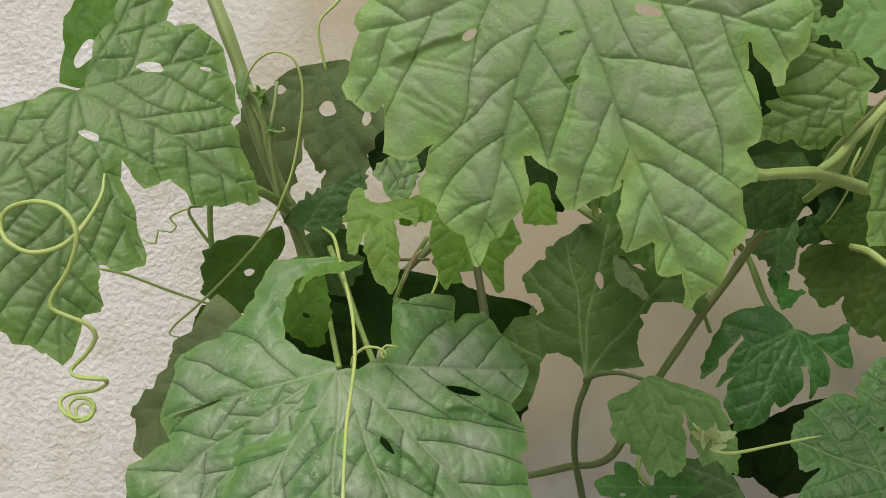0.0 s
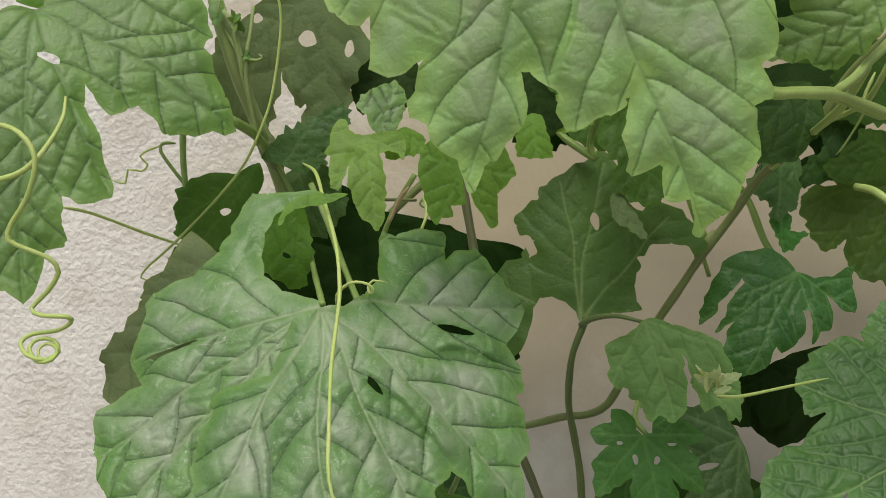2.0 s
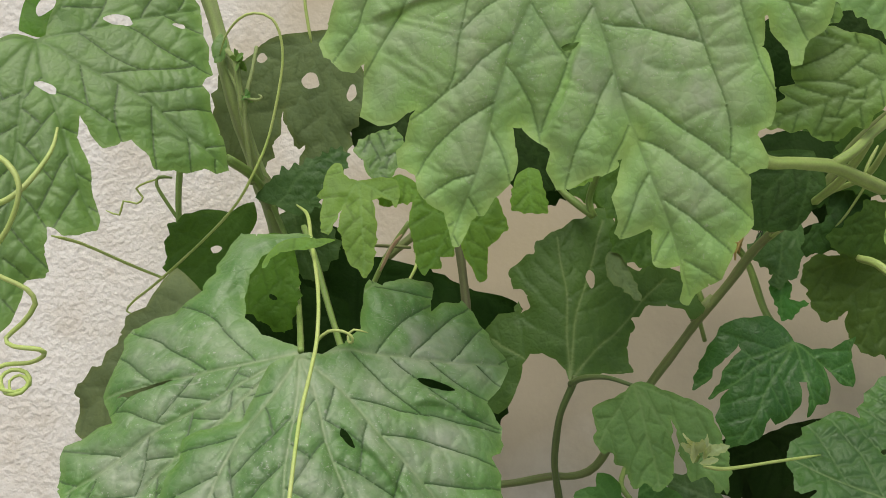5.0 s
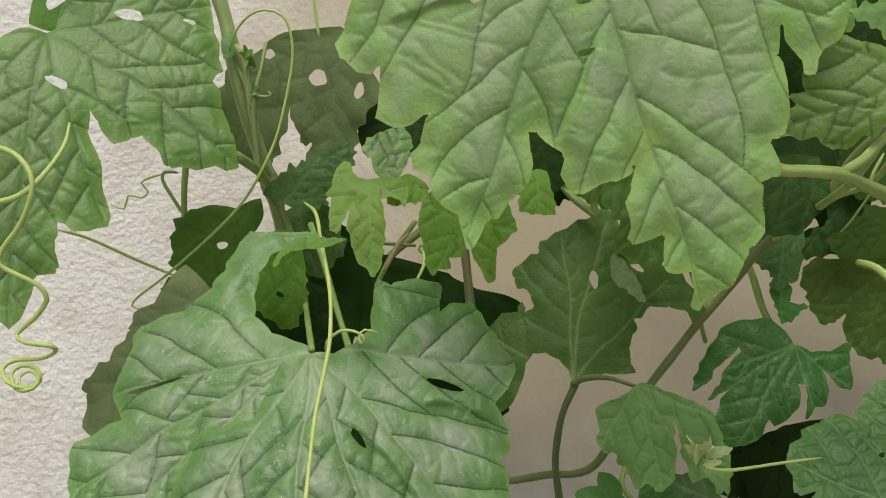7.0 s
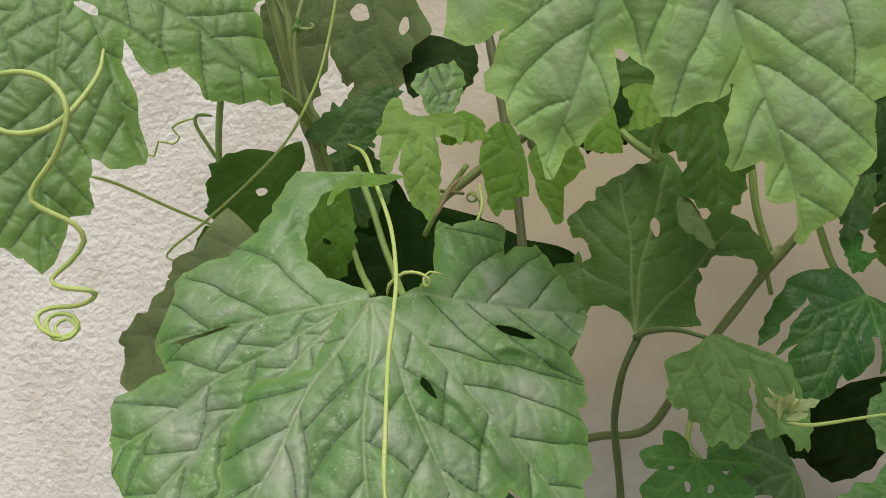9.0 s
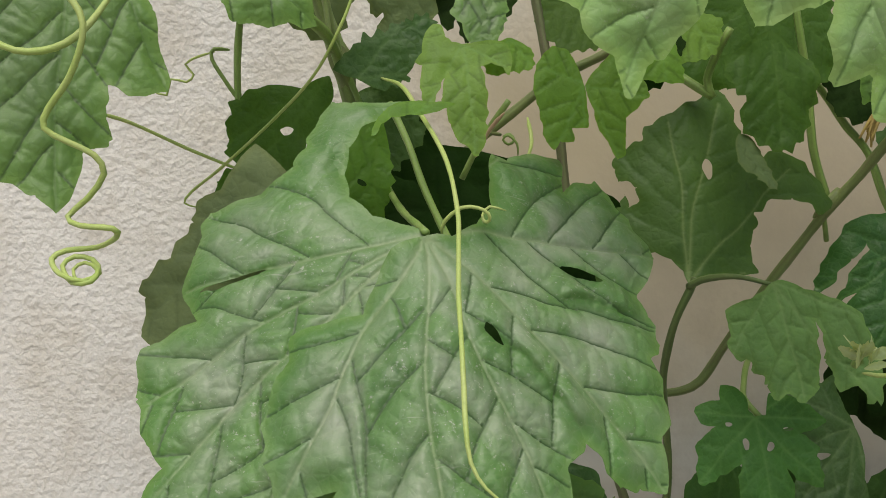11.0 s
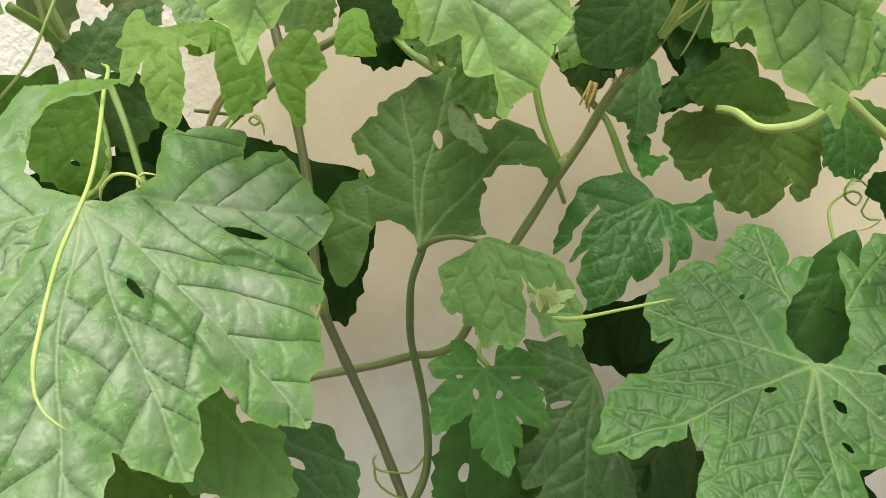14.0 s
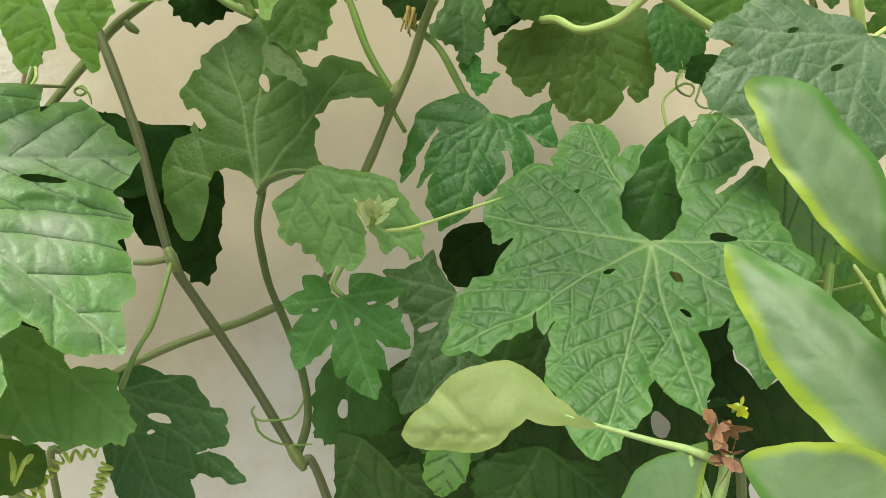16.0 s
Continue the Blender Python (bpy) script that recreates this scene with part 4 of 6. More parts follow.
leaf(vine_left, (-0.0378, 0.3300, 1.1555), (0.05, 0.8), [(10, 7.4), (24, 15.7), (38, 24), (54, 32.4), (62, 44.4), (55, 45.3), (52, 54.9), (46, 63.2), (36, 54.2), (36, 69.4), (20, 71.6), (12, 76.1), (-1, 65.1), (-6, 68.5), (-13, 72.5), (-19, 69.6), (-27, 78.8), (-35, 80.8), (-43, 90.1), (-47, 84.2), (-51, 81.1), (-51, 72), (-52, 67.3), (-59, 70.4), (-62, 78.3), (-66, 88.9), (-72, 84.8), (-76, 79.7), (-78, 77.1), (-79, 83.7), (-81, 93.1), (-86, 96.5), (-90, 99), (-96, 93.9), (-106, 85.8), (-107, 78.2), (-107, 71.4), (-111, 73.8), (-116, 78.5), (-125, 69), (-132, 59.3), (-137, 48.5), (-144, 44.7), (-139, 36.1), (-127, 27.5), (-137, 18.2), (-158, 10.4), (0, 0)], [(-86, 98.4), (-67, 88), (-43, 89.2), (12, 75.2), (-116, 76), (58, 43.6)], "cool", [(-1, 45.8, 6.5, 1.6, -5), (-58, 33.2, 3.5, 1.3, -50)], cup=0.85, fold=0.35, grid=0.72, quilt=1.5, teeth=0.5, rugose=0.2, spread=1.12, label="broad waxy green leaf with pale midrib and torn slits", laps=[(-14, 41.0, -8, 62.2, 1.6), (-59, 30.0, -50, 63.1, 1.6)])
broad_one_side = [(132, 8.5), (119, 15.9), (105, 24.5), (94, 30.8), (83, 36.3), (77, 52.4), (82, 52.2), (91, 46), (88, 59.2), (90, 66.1), (95, 70), (103, 70.3), (115, 61.1), (122, 55.3), (127, 61.2), (137, 65.8), (148, 66.7), (157, 69.4), (165, 64.8), (171, 62.1), (170, 55.3), (-178, 65.7), (-174, 77.4), (-171, 83.3), (-164, 89.9), (-159, 97.3), (-156, 87.8), (-153, 86.1), (-153, 75.5), (-151, 67.6), (-156, 57.6), (-146, 63), (-147, 55.4), (-139, 70.4), (-136, 77.5), (-131, 81.3), (-124, 92.4), (-119, 98), (-117, 98.2)]
broad_other_side = [(-115, 93.7), (-112, 83.7), (-107, 77.2), (-107, 67.3), (-105, 58), (-103, 66.9), (-97, 73.9), (-93, 77.1), (-90, 70), (-85, 57.3), (-84, 45.4), (-66, 44.4), (-74, 57.6), (-73, 73.5), (-63, 71.8), (-53, 63.8), (-45, 54.7), (-35, 60.5), (-21, 63.2), (-12, 56.5), (-3, 54.3), (13, 55.7), (25, 64.1), (29, 62.3), (27, 47.9), (29, 40.3), (32, 49.5), (33, 67.2), (40, 75.8), (47, 82.7), (53, 81.7), (57, 73.1), (58, 62.7), (56, 52.2), (59, 53.9), (66, 60.8), (66, 54.2), (57, 37.4), (43, 26.4), (33, 19.5), (17, 11.3), (-11, 4), (0, 0)]
leaf(vine_right, (0.2206, 0.3920, 1.0946), (-0.08, 0.82), broad_one_side + broad_other_side, [(-159, 95.6), (-118, 97.7), (97, 68.3), (159, 67.4), (-93, 75), (-49, 56.9), (-12, 55.4), (50, 80)], "pale", [(-150, 24.4, 2.6, 1.1, 15), (-77, 19.9, 1.8, 3.2, 25), (-86, 36.4, 1.3, 2.6, 30), (-10, 28.3, 5.5, 2.2, -15), (127, 37.6, 1.5, 1, 40), (29, 42.1, 6.5, 1.2, 38)], cup=0.3, grid=0.72, quilt=1.25, teeth=0.6, rugose=0.8, spread=0.95, label="broad deeply lobed leaf with pale veins")
leaf(vine_left, (-0.0553, 0.345, 1.1832), (0.05, 0.5), [(78, 4.5), (69, 8.7), (60, 13.1), (48, 18.2), (36, 23.1), (29, 28.6), (29, 20.9), (36, 14.4), (50, 9), (58, 5), (18, 1.4), (0, 0)], [(36, 20.6)], "bright", cup=2, grid=0.9, quilt=0.3, teeth=0.1, name="turned_edge", label="light green rolled leaf edge")
leaf(vine_right, (0.2759, 0.4600, 1.0516), (0, 0.2), [(-84, 26.9), (-72, 44.7), (-36, 57.5), (-43, 77.9), (-59, 88.4), (-85, 79.2), (-102, 66.1), (-110, 42.8), (-140, 16.4), (0, 0)], [(-57, 86.5), (-102, 63.4)], "dark", [(-103, 45.4, 6.2, 2.4, 0)], cup=0.5, grid=2, quilt=0.5)
leaf(shrub, (0.2427, 0.2700, 1.0259), (-0.5, 0.45), [(163, 11.3), (155, 20.8), (146, 30.5), (139, 45.6), (131, 61.5), (126, 77.8), (121, 88.1), (116, 78.3), (111, 66.9), (105, 53.4), (100, 43.6), (90, 32.1), (59, 16), (0, 0)], [(121, 87.4)], "variegated", cup=0.6, fold=0.3, grid=1.4, quilt=0.12, teeth=0.03, rim_wide=0.06)
leaf(vine_low, (0.0682, 0.4370, 1.1377), (-0.12, 0.25), [(111, 5.6), (124, 12), (135, 18.2), (146, 22.1), (161, 22.7), (-171, 23.5), (-157, 28.5), (-153, 35), (-160, 38.7), (-170, 39.8), (176, 41.8), (165, 44.1), (154, 46.1), (145, 45.7), (135, 43.5), (130, 41.1), (124, 45.2), (127, 39.2), (120, 39.1), (117, 44.7), (119, 48.2), (123, 51), (121, 56.1), (120, 60.3), (114, 61.9), (108, 62.1)] + [(107, 65.7), (98, 71.6), (88, 78.6), (84, 85.6), (79, 85.1), (74, 73.8), (67, 62.4), (61, 63.2), (58, 71.7), (52, 74.1), (45, 75.5), (38, 75.4), (32, 72.3), (32, 66.2), (37, 65), (43, 60.1), (48, 52.3), (50, 42.3), (44, 40.3), (43, 36.4), (36, 30.8), (23, 28.6), (14, 29.6), (20, 16), (20, 5.1), (0, 0)], [(97, 68.7), (51, 68.7), (153, 42), (81, 80.2), (16, 24.4)], "central", [(81, 49.5, 2, 4.2, 10)], cup=0.5, fold=0.25, grid=0.85, quilt=0.5, teeth=0.6, label="dull green leaf with pale forked veins")
# Near-black leaf added to keep the holes of the leaf in front dark.
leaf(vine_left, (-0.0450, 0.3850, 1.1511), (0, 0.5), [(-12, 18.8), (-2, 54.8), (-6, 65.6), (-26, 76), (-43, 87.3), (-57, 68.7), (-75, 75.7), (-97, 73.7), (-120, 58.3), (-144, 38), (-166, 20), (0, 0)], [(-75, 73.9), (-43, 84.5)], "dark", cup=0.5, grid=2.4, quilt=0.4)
leaf(vine_right, (0.1496, 0.4560, 1.0794), (0, 0.25), [(117, 7.9), (115, 16.4), (109, 23.4), (128, 22.2), (147, 26.5), (155, 36.4), (162, 31.1), (167, 26.3), (-177, 28), (-175, 31.2), (-166, 24.7), (-151, 25.9), (-141, 30.7), (-135, 36.9), (-137, 43.7), (-136, 50.5), (-128, 57.7), (-123, 60.1), (-120, 57.2), (-118, 51.8), (-118, 59.1), (-119, 66.2), (-114, 71.9), (-105, 74.6), (-97, 77.4), (-88, 70.5), (-79, 61.7), (-72, 54.6), (-70, 46.7), (-74, 38.3), (-81, 31.6), (-81, 21.4), (-72, 11.6), (0, 0)], [(157, 33.2), (-156, 25.4), (-126, 58), (-98, 74.4), (-75, 53.1)], "dull", [(-141, 21.6, 5, 1.6, 12)], cup=0.4, grid=1.0, quilt=1.0, teeth=0.7, rugose=0.3, label="dusty grey-green leaf with pale veins")
leaf(vine_left, (-0.0478, 0.4420, 1.2924), (0, 0), [(-40, 10.7), (-51, 26.4), (-53, 37.6), (-69, 41.2), (-76, 46.7), (-79, 54.6), (-83, 62.3), (-93, 67.9), (-92, 81.1), (-101, 74.6), (-100, 54.4), (-104, 55.8), (-112, 48.7), (-118, 43.6), (-114, 58.5), (-113, 72.8), (-122, 74.2), (-126, 76.1), (-141, 67.7), (-155, 54.9), (-159, 41.5), (-160, 36.6), (-164, 34.4), (-170, 22.4), (0, 0)], [(-92, 79.7), (-138, 63.4), (-114, 70.8)], "ash", [(-155, 34.9, 2.5, 2.2, 0), (-109, 25.3, 3.9, 3.6, -20), (-70, 30.6, 2.2, 3.6, -10)], cup=0.5, grid=1.8, quilt=0.5, teeth=0.8)
# Added dark backing behind the holes of the broad pale-veined leaf.
leaf(vine_right, (0.2571, 0.4550, 1.0684), (0, 0.5), [(45, 47), (24, 79), (-15, 59.6), (-84, 42), (-135, 42.5), (-180, 50.9), (127, 70.5), (113, 63.9), (94, 58.3), (65, 68.8), (0, 0)], [(-137, 40.4), (-44, 43.4)], "dark", cup=0.5, grid=2.4, quilt=0.4)
leaf(shrub, (0.2539, 0.2950, 1.0755), (-0.25, 0.2), [(96, 5.4), (120, 13.1), (121, 22.3), (121, 33.5), (119, 45.1), (117, 56.5), (114, 67.2), (112, 76.7), (110, 78), (105, 75.3), (100, 71.4), (95, 64.6), (90, 54), (83, 44.3), (77, 37), (73, 27.8), (70, 16.7), (65, 5.6), (0, 0)], [(111, 77.7)], "variegated", cup=0.6, fold=0.3, grid=1.2, quilt=0.12, teeth=0.03, rim_wide=0.05)
leaf(vine_right, (0.3705, 0.5000, 1.0718), (0, 0.1), [(-53, 35.3), (-71, 76.6), (-97, 70.5), (-128, 49), (-161, 33.5), (0, 0)], [(-75, 70.8), (-126, 44.8)], "olive", cup=0.5, grid=2, quilt=0.5, teeth=0.8)
leaf(vine_high, (0.2480, 0.4940, 1.2100), (0, 0.05), [(-7, 14.2), (-13, 27.7), (-41, 35.6), (-57, 47.3), (-70, 54.1), (-75, 54.2), (-79, 49.4), (-76, 44.7), (-82, 46.1), (-84, 52), (-92, 57.3), (-96, 60.3), (-103, 58.3), (-107, 60.7), (-113, 60.1), (-119, 57.1), (-125, 53.3), (-130, 46.6), (-132, 51.7), (-134, 58.7), (-140, 59.5), (-147, 59.5), (-153, 57.7), (-159, 59.8), (-165, 55.6), (-170, 50.3), (-168, 36.1), (176, 26.5), (146, 14.3), (0, 0)], [(-96, 58.6), (-135, 56.5), (-75, 52.4), (-113, 58.3), (-160, 56.6)], "olive", [], cup=0.4, grid=1.2, quilt=0.9, teeth=0.6, rugose=0.25)
leaf(vine_left, (-0.0826, 0.3750, 1.1722), (0, 0.2), [(-71, 31.7), (-95, 52.7), (-111, 75.2), (-122, 69.8), (-129, 68), (-135, 59.1), (-140, 56.7), (-140, 46.2), (-149, 33.7), (-160, 30.5), (-163, 21.9), (175, 16.7), (139, 14.5), (0, 0)], [(-130, 65.3), (-145, 35.9)], "ash", cup=0.5, grid=1.5, quilt=0.6, teeth=0.9)
leaf(vine_right, (0.3207, 0.3850, 1.1632), (-0.05, 0.3), [(107, 8.3), (136, 18.9), (140, 27.6), (138, 37.8), (146, 45.6), (158, 52.6), (164, 59.1), (171, 67), (173, 58.6), (175, 54.6), (179, 61.8), (-176, 67.1), (-172, 72.3), (-165, 75.1), (-162, 72.7), (-157, 65.8), (-150, 66), (-142, 65.9), (-134, 62.9), (-123, 61.1), (-110, 57.8), (-94, 48.7), (-73, 42.7), (-44, 31.4), (-26, 20.4), (-19, 9), (0, 0)], [(-174, 67.8), (167, 58.5), (-151, 64.8), (-119, 58.8), (-58, 31)], "cooldark", [(-145, 20.4, 3, 1.2, 15), (167, 30.6, 2.4, 1, 10)], cup=0.5, grid=0.9, quilt=0.6, teeth=0.5, rugose=0.35, label="dusty grey-green lobed leaf with pale veins")
leaf(vine_low, (0.0034, 0.4200, 1.0661), (0, 0.15), [(98, 5.9), (46, 12), (28, 14.2), (9, 17.7), (5, 22.4), (1, 28.4), (-10, 31.6), (-21, 36.1), (-21, 41.6), (-25, 44.6), (-29, 43.8), (-32, 47.4), (-38, 47.7), (-43, 41.8), (-50, 39.4), (-44, 44.6), (-42, 49.6), (-44, 55.2), (-45, 61.5), (-47, 61.8), (-50, 58.7), (-51, 52.8), (-56, 45.6), (-61, 44.9), (-64, 52.2), (-72, 60.1), (-85, 57.1), (-94, 46.5), (-106, 33.2), (-122, 16.7), (0, 0)], [(-24, 41.9), (-47, 60), (-78, 56.2), (2, 24)], "dull", [(-44, 19.2, 4.6, 1.8, -30), (-62, 20.9, 1.5, 0.9, 10)], cup=0.5, grid=1, quilt=0.6, teeth=0.35, rugose=0.3, label="deep green leaf with rounded lobes and an insect hole")
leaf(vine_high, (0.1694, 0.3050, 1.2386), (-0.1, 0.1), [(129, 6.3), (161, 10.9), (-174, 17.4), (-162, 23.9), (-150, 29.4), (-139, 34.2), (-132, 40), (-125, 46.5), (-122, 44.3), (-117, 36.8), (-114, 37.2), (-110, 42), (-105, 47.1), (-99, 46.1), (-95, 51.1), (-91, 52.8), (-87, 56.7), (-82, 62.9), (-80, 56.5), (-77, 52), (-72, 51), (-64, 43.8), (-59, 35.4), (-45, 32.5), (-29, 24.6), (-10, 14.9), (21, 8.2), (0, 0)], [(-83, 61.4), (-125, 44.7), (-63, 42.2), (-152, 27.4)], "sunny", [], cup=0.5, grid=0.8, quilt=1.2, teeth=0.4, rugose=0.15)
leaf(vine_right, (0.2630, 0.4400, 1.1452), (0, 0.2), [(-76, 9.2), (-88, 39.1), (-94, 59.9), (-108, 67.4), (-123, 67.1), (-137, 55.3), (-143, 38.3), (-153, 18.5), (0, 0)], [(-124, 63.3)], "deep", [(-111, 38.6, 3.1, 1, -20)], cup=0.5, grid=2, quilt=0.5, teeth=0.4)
leaf(vine_left, (-0.0756, 0.4280, 1.2109), (0, 0.2), [(-77, 8.4), (-97, 16.4), (-106, 25.3), (-108, 39.3), (-116, 50.4), (-121, 58.7), (-125, 65.1), (-133, 58.1), (-130, 49), (-141, 46.9), (-150, 43.4), (-163, 35.9), (-169, 21.6), (-153, 11.8), (0, 0)], [(-143, 45), (-124, 62.5), (-166, 21.8)], "olive", [(-124, 26.8, 2.4, 1.6, 0)], cup=0.5, grid=1.8, quilt=0.5, teeth=1.1)
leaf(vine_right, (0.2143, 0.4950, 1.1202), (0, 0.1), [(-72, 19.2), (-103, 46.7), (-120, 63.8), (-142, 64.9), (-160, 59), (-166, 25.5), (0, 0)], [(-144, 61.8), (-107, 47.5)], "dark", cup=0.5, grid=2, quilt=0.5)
leaf(shrub, (0.2351, 0.2550, 1.0751), (-0.2, 0.3), [(111, 6.8), (93, 25), (84, 49.3), (77, 63.5), (67, 57), (51, 44.8), (11, 21.3), (-51, 10.4), (0, 0)], [(76, 61.9)], "variegated", cup=0.6, grid=1.8, quilt=0.12, teeth=0.03, rim_wide=0.03)
leaf(vine_low, (0.0431, 0.4870, 1.1621), (0, 0.1), [(-59, 15.8), (-83, 35), (-95, 63), (-101, 61.9), (-108, 55.3), (-116, 49.7), (-134, 50.3), (-145, 45.2), (179, 41.9), (151, 48.9), (152, 35.3), (146, 24.9), (129, 12.2), (0, 0)], [(-95, 61.1), (-144, 44.2), (154, 44.7)], "dark", cup=0.5, grid=1.8, quilt=0.5, teeth=0.9)
leaf(vine_low, (-0.0199, 0.3550, 1.1050), (0.1, 0.5), [(-22, 15.6), (-32, 23), (-42, 33), (-33, 41.7), (-42, 53), (-48, 62), (-53, 60.8), (-62, 53.1), (-73, 44.7), (-86, 38.4), (-115, 33.1), (-143, 14.5), (0, 0)], [(-48, 61), (-73, 43.5)], "soft", cup=0.5, grid=1.6, quilt=0.6, teeth=0.9)
leaf(vine_high, (0.1905, 0.4400, 1.3262), (0, 0), [(0, 38.7), (-50, 60.6), (-83, 52.1), (-115, 45), (-170, 30.4), (0, 0)], [(-83, 49.4), (-52, 55)], "dark", cup=0.5, grid=2, quilt=0.5, teeth=0.9)
leaf(vine_high, (0.4035, 0.4750, 1.1976), (0, 0.1), [(161, 9.8), (171, 17.6), (-177, 21.8), (-157, 23.1), (-142, 20), (-142, 31.2), (-130, 29.6), (-110, 24), (-75, 19.8), (-41, 15.2), (-13, 9.7), (0, 0)], [(-168, 21.4), (-138, 29.8), (-72, 17.9)], "olive", [], cup=0.5, grid=1.2, quilt=0.7, teeth=0.5, rugose=0.2)
leaf(vine_low, (0.0900, 0.4090, 1.1419), (-0.05, 0.25), [(17, 4), (-9, 12.9), (-12, 22.1), (-13, 30.3), (-20, 36.1), (-29, 42.3), (-34, 48.5), (-41, 53.4), (-48, 57.8), (-47, 54.7), (-51, 54.1), (-49, 50.8), (-48, 46.7), (-53, 46.8), (-57, 46.2), (-55, 41), (-53, 34.1), (-44, 26.1), (-37, 20.3), (-51, 26.3), (-59, 35.5), (-65, 39.8), (-69, 43.2), (-75, 44.5), (-78, 42.1), (-82, 40.4), (-87, 42.5), (-90, 40.7), (-91, 37), (-94, 34.2), (-101, 33.3), (-103, 30.1), (-107, 29.4), (-113, 31.1), (-121, 28.7), (-124, 24.4), (-134, 21.5), (-145, 19.5), (-146, 15.4), (-140, 9.8), (-131, 4.5), (0, 0)], [(-74, 43.2), (-47, 56), (-116, 29.5), (-18, 33.3)], "soft", [], cup=0.5, grid=0.8, quilt=1.0, teeth=0.5, rugose=0.3)
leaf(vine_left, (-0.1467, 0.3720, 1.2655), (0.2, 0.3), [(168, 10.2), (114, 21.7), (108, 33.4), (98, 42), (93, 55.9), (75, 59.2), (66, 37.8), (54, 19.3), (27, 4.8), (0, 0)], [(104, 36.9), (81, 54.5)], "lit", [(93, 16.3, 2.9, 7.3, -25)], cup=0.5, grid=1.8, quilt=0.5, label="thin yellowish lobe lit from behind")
leaf(vine_right, (0.2933, 0.4200, 1.1222), (0, 0.2), [(17, 9.2), (-29, 21.9), (-55, 45.8), (-72, 56.3), (-87, 47.6), (-100, 43), (-114, 34.3), (-125, 14.3), (0, 0)], [(-68, 55.5)], "mid", cup=0.5, grid=1.8, quilt=0.6, teeth=1)
leaf(shrub, (0.1803, 0.2500, 1.0488), (0, 0.2), [(6, 10.8), (1, 21.3), (-5, 31.6), (-14, 43.5), (-31, 55.1), (-47, 33.4), (-67, 17.2), (-77, 9.9), (0, 0)], [(-29, 51.3)], "variegated", cup=0.8, grid=1.6, quilt=0.12, teeth=0.03, rim_wide=0.05)
leaf(vine_high, (0.1592, 0.3300, 1.2629), (-0.2, 0.1), [(-128, 7.9), (-115, 16.4), (-120, 20.5), (-118, 25.2), (-126, 26.6), (-128, 31.9), (-133, 36.9), (-143, 38.5), (-147, 44.2), (-151, 46.4), (-154, 50.9), (-158, 45.6), (-163, 39.4), (-168, 40.8), (-169, 35), (-179, 36.4), (170, 35.3), (159, 33), (152, 29.3), (150, 20.9), (136, 11.8), (0, 0)], [(-154, 49.7), (-134, 36), (160, 31.7)], "sunny", [], cup=0.5, grid=0.9, quilt=1.1, teeth=0.35, rugose=0.15)
leaf(vine_high, (0.1026, 0.4700, 1.2656), (0, 0.1), [(-6, 30), (-42, 47.6), (-66, 51.9), (-81, 36.6), (-106, 48.5), (-125, 52.3), (-145, 54.8), (-174, 43.8), (0, 0)], [(-42, 44.5), (-127, 50.4), (-84, 34)], "olive", cup=0.5, grid=2, quilt=0.5, teeth=1)
leaf(vine_high, (0.1782, 0.4620, 1.1590), (0.05, 0.35), [(115, 8), (133, 17.3), (148, 22.2), (157, 28), (167, 33.5), (177, 36.2), (-173, 40.7), (-164, 45.4), (-154, 51.3), (-155, 43.9), (-161, 39.8), (-166, 34.1), (-169, 29.5), (-177, 25.9), (-170, 25.5), (-163, 31.1), (-159, 35.6), (-150, 40.9), (-146, 48.1), (-145, 41.6), (-144, 34.7), (-144, 39.7), (-140, 45.9), (-136, 52.5), (-132, 54.6), (-127, 56.7)] + [(-124, 60.7), (-120, 56.5), (-114, 51), (-113, 42.6), (-112, 38.6), (-107, 41.8), (-96, 34.5), (-89, 27.4), (-88, 18.9), (-77, 19.4), (-80, 25.5), (-85, 35.7), (-75, 30.9), (-62, 31.3), (-49, 25.7), (-35, 18), (-36, 22.6), (-40, 28.4), (-34, 34.7), (-25, 33.6), (-12, 29.6), (-2, 29.8), (9, 33.4), (-5, 19.7), (-18, 10), (0, 0)], [(-121, 56), (-156, 49.1), (-146, 46.4), (-78, 32.3), (-33, 33.6), (6, 31.3)], "cut", [], cup=0.5, grid=0.9, quilt=0.9, teeth=0.3, rugose=0.3, bends=[(180, 14, 12), (-20, 12, 10)], label="glossy fresh green deeply cut leaf")
leaf(vine_high, (0.3080, 0.4620, 1.2037), (0.05, 0.2), [(-170, 9.5), (-166, 18.2), (-176, 23.6), (175, 28.7), (175, 34.8), (-176, 31.4), (-164, 27), (-143, 24.4), (-119, 25.9), (-97, 27.5), (-69, 27.3), (-34, 21), (0, 14.6), (27, 8.7), (0, 0)], [(176, 33.2), (-118, 24), (-57, 22.3)], "olive", [], cup=0.5, grid=1.2, quilt=0.7, teeth=0.5, rugose=0.2)
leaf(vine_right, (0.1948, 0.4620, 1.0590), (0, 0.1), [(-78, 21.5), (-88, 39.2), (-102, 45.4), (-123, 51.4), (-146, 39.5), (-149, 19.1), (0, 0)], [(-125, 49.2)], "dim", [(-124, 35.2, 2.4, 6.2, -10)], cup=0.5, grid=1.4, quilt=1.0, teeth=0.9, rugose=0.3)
leaf(vine_left, (-0.0709, 0.4300, 1.1729), (0, 0.1), [(9, 18.1), (-7, 38.9), (-40, 51.3), (-80, 36.5), (-115, 28.5), (-162, 17.3), (0, 0)], [(-84, 31), (-42, 45.8)], "dark", cup=0.5, grid=2, quilt=0.5)
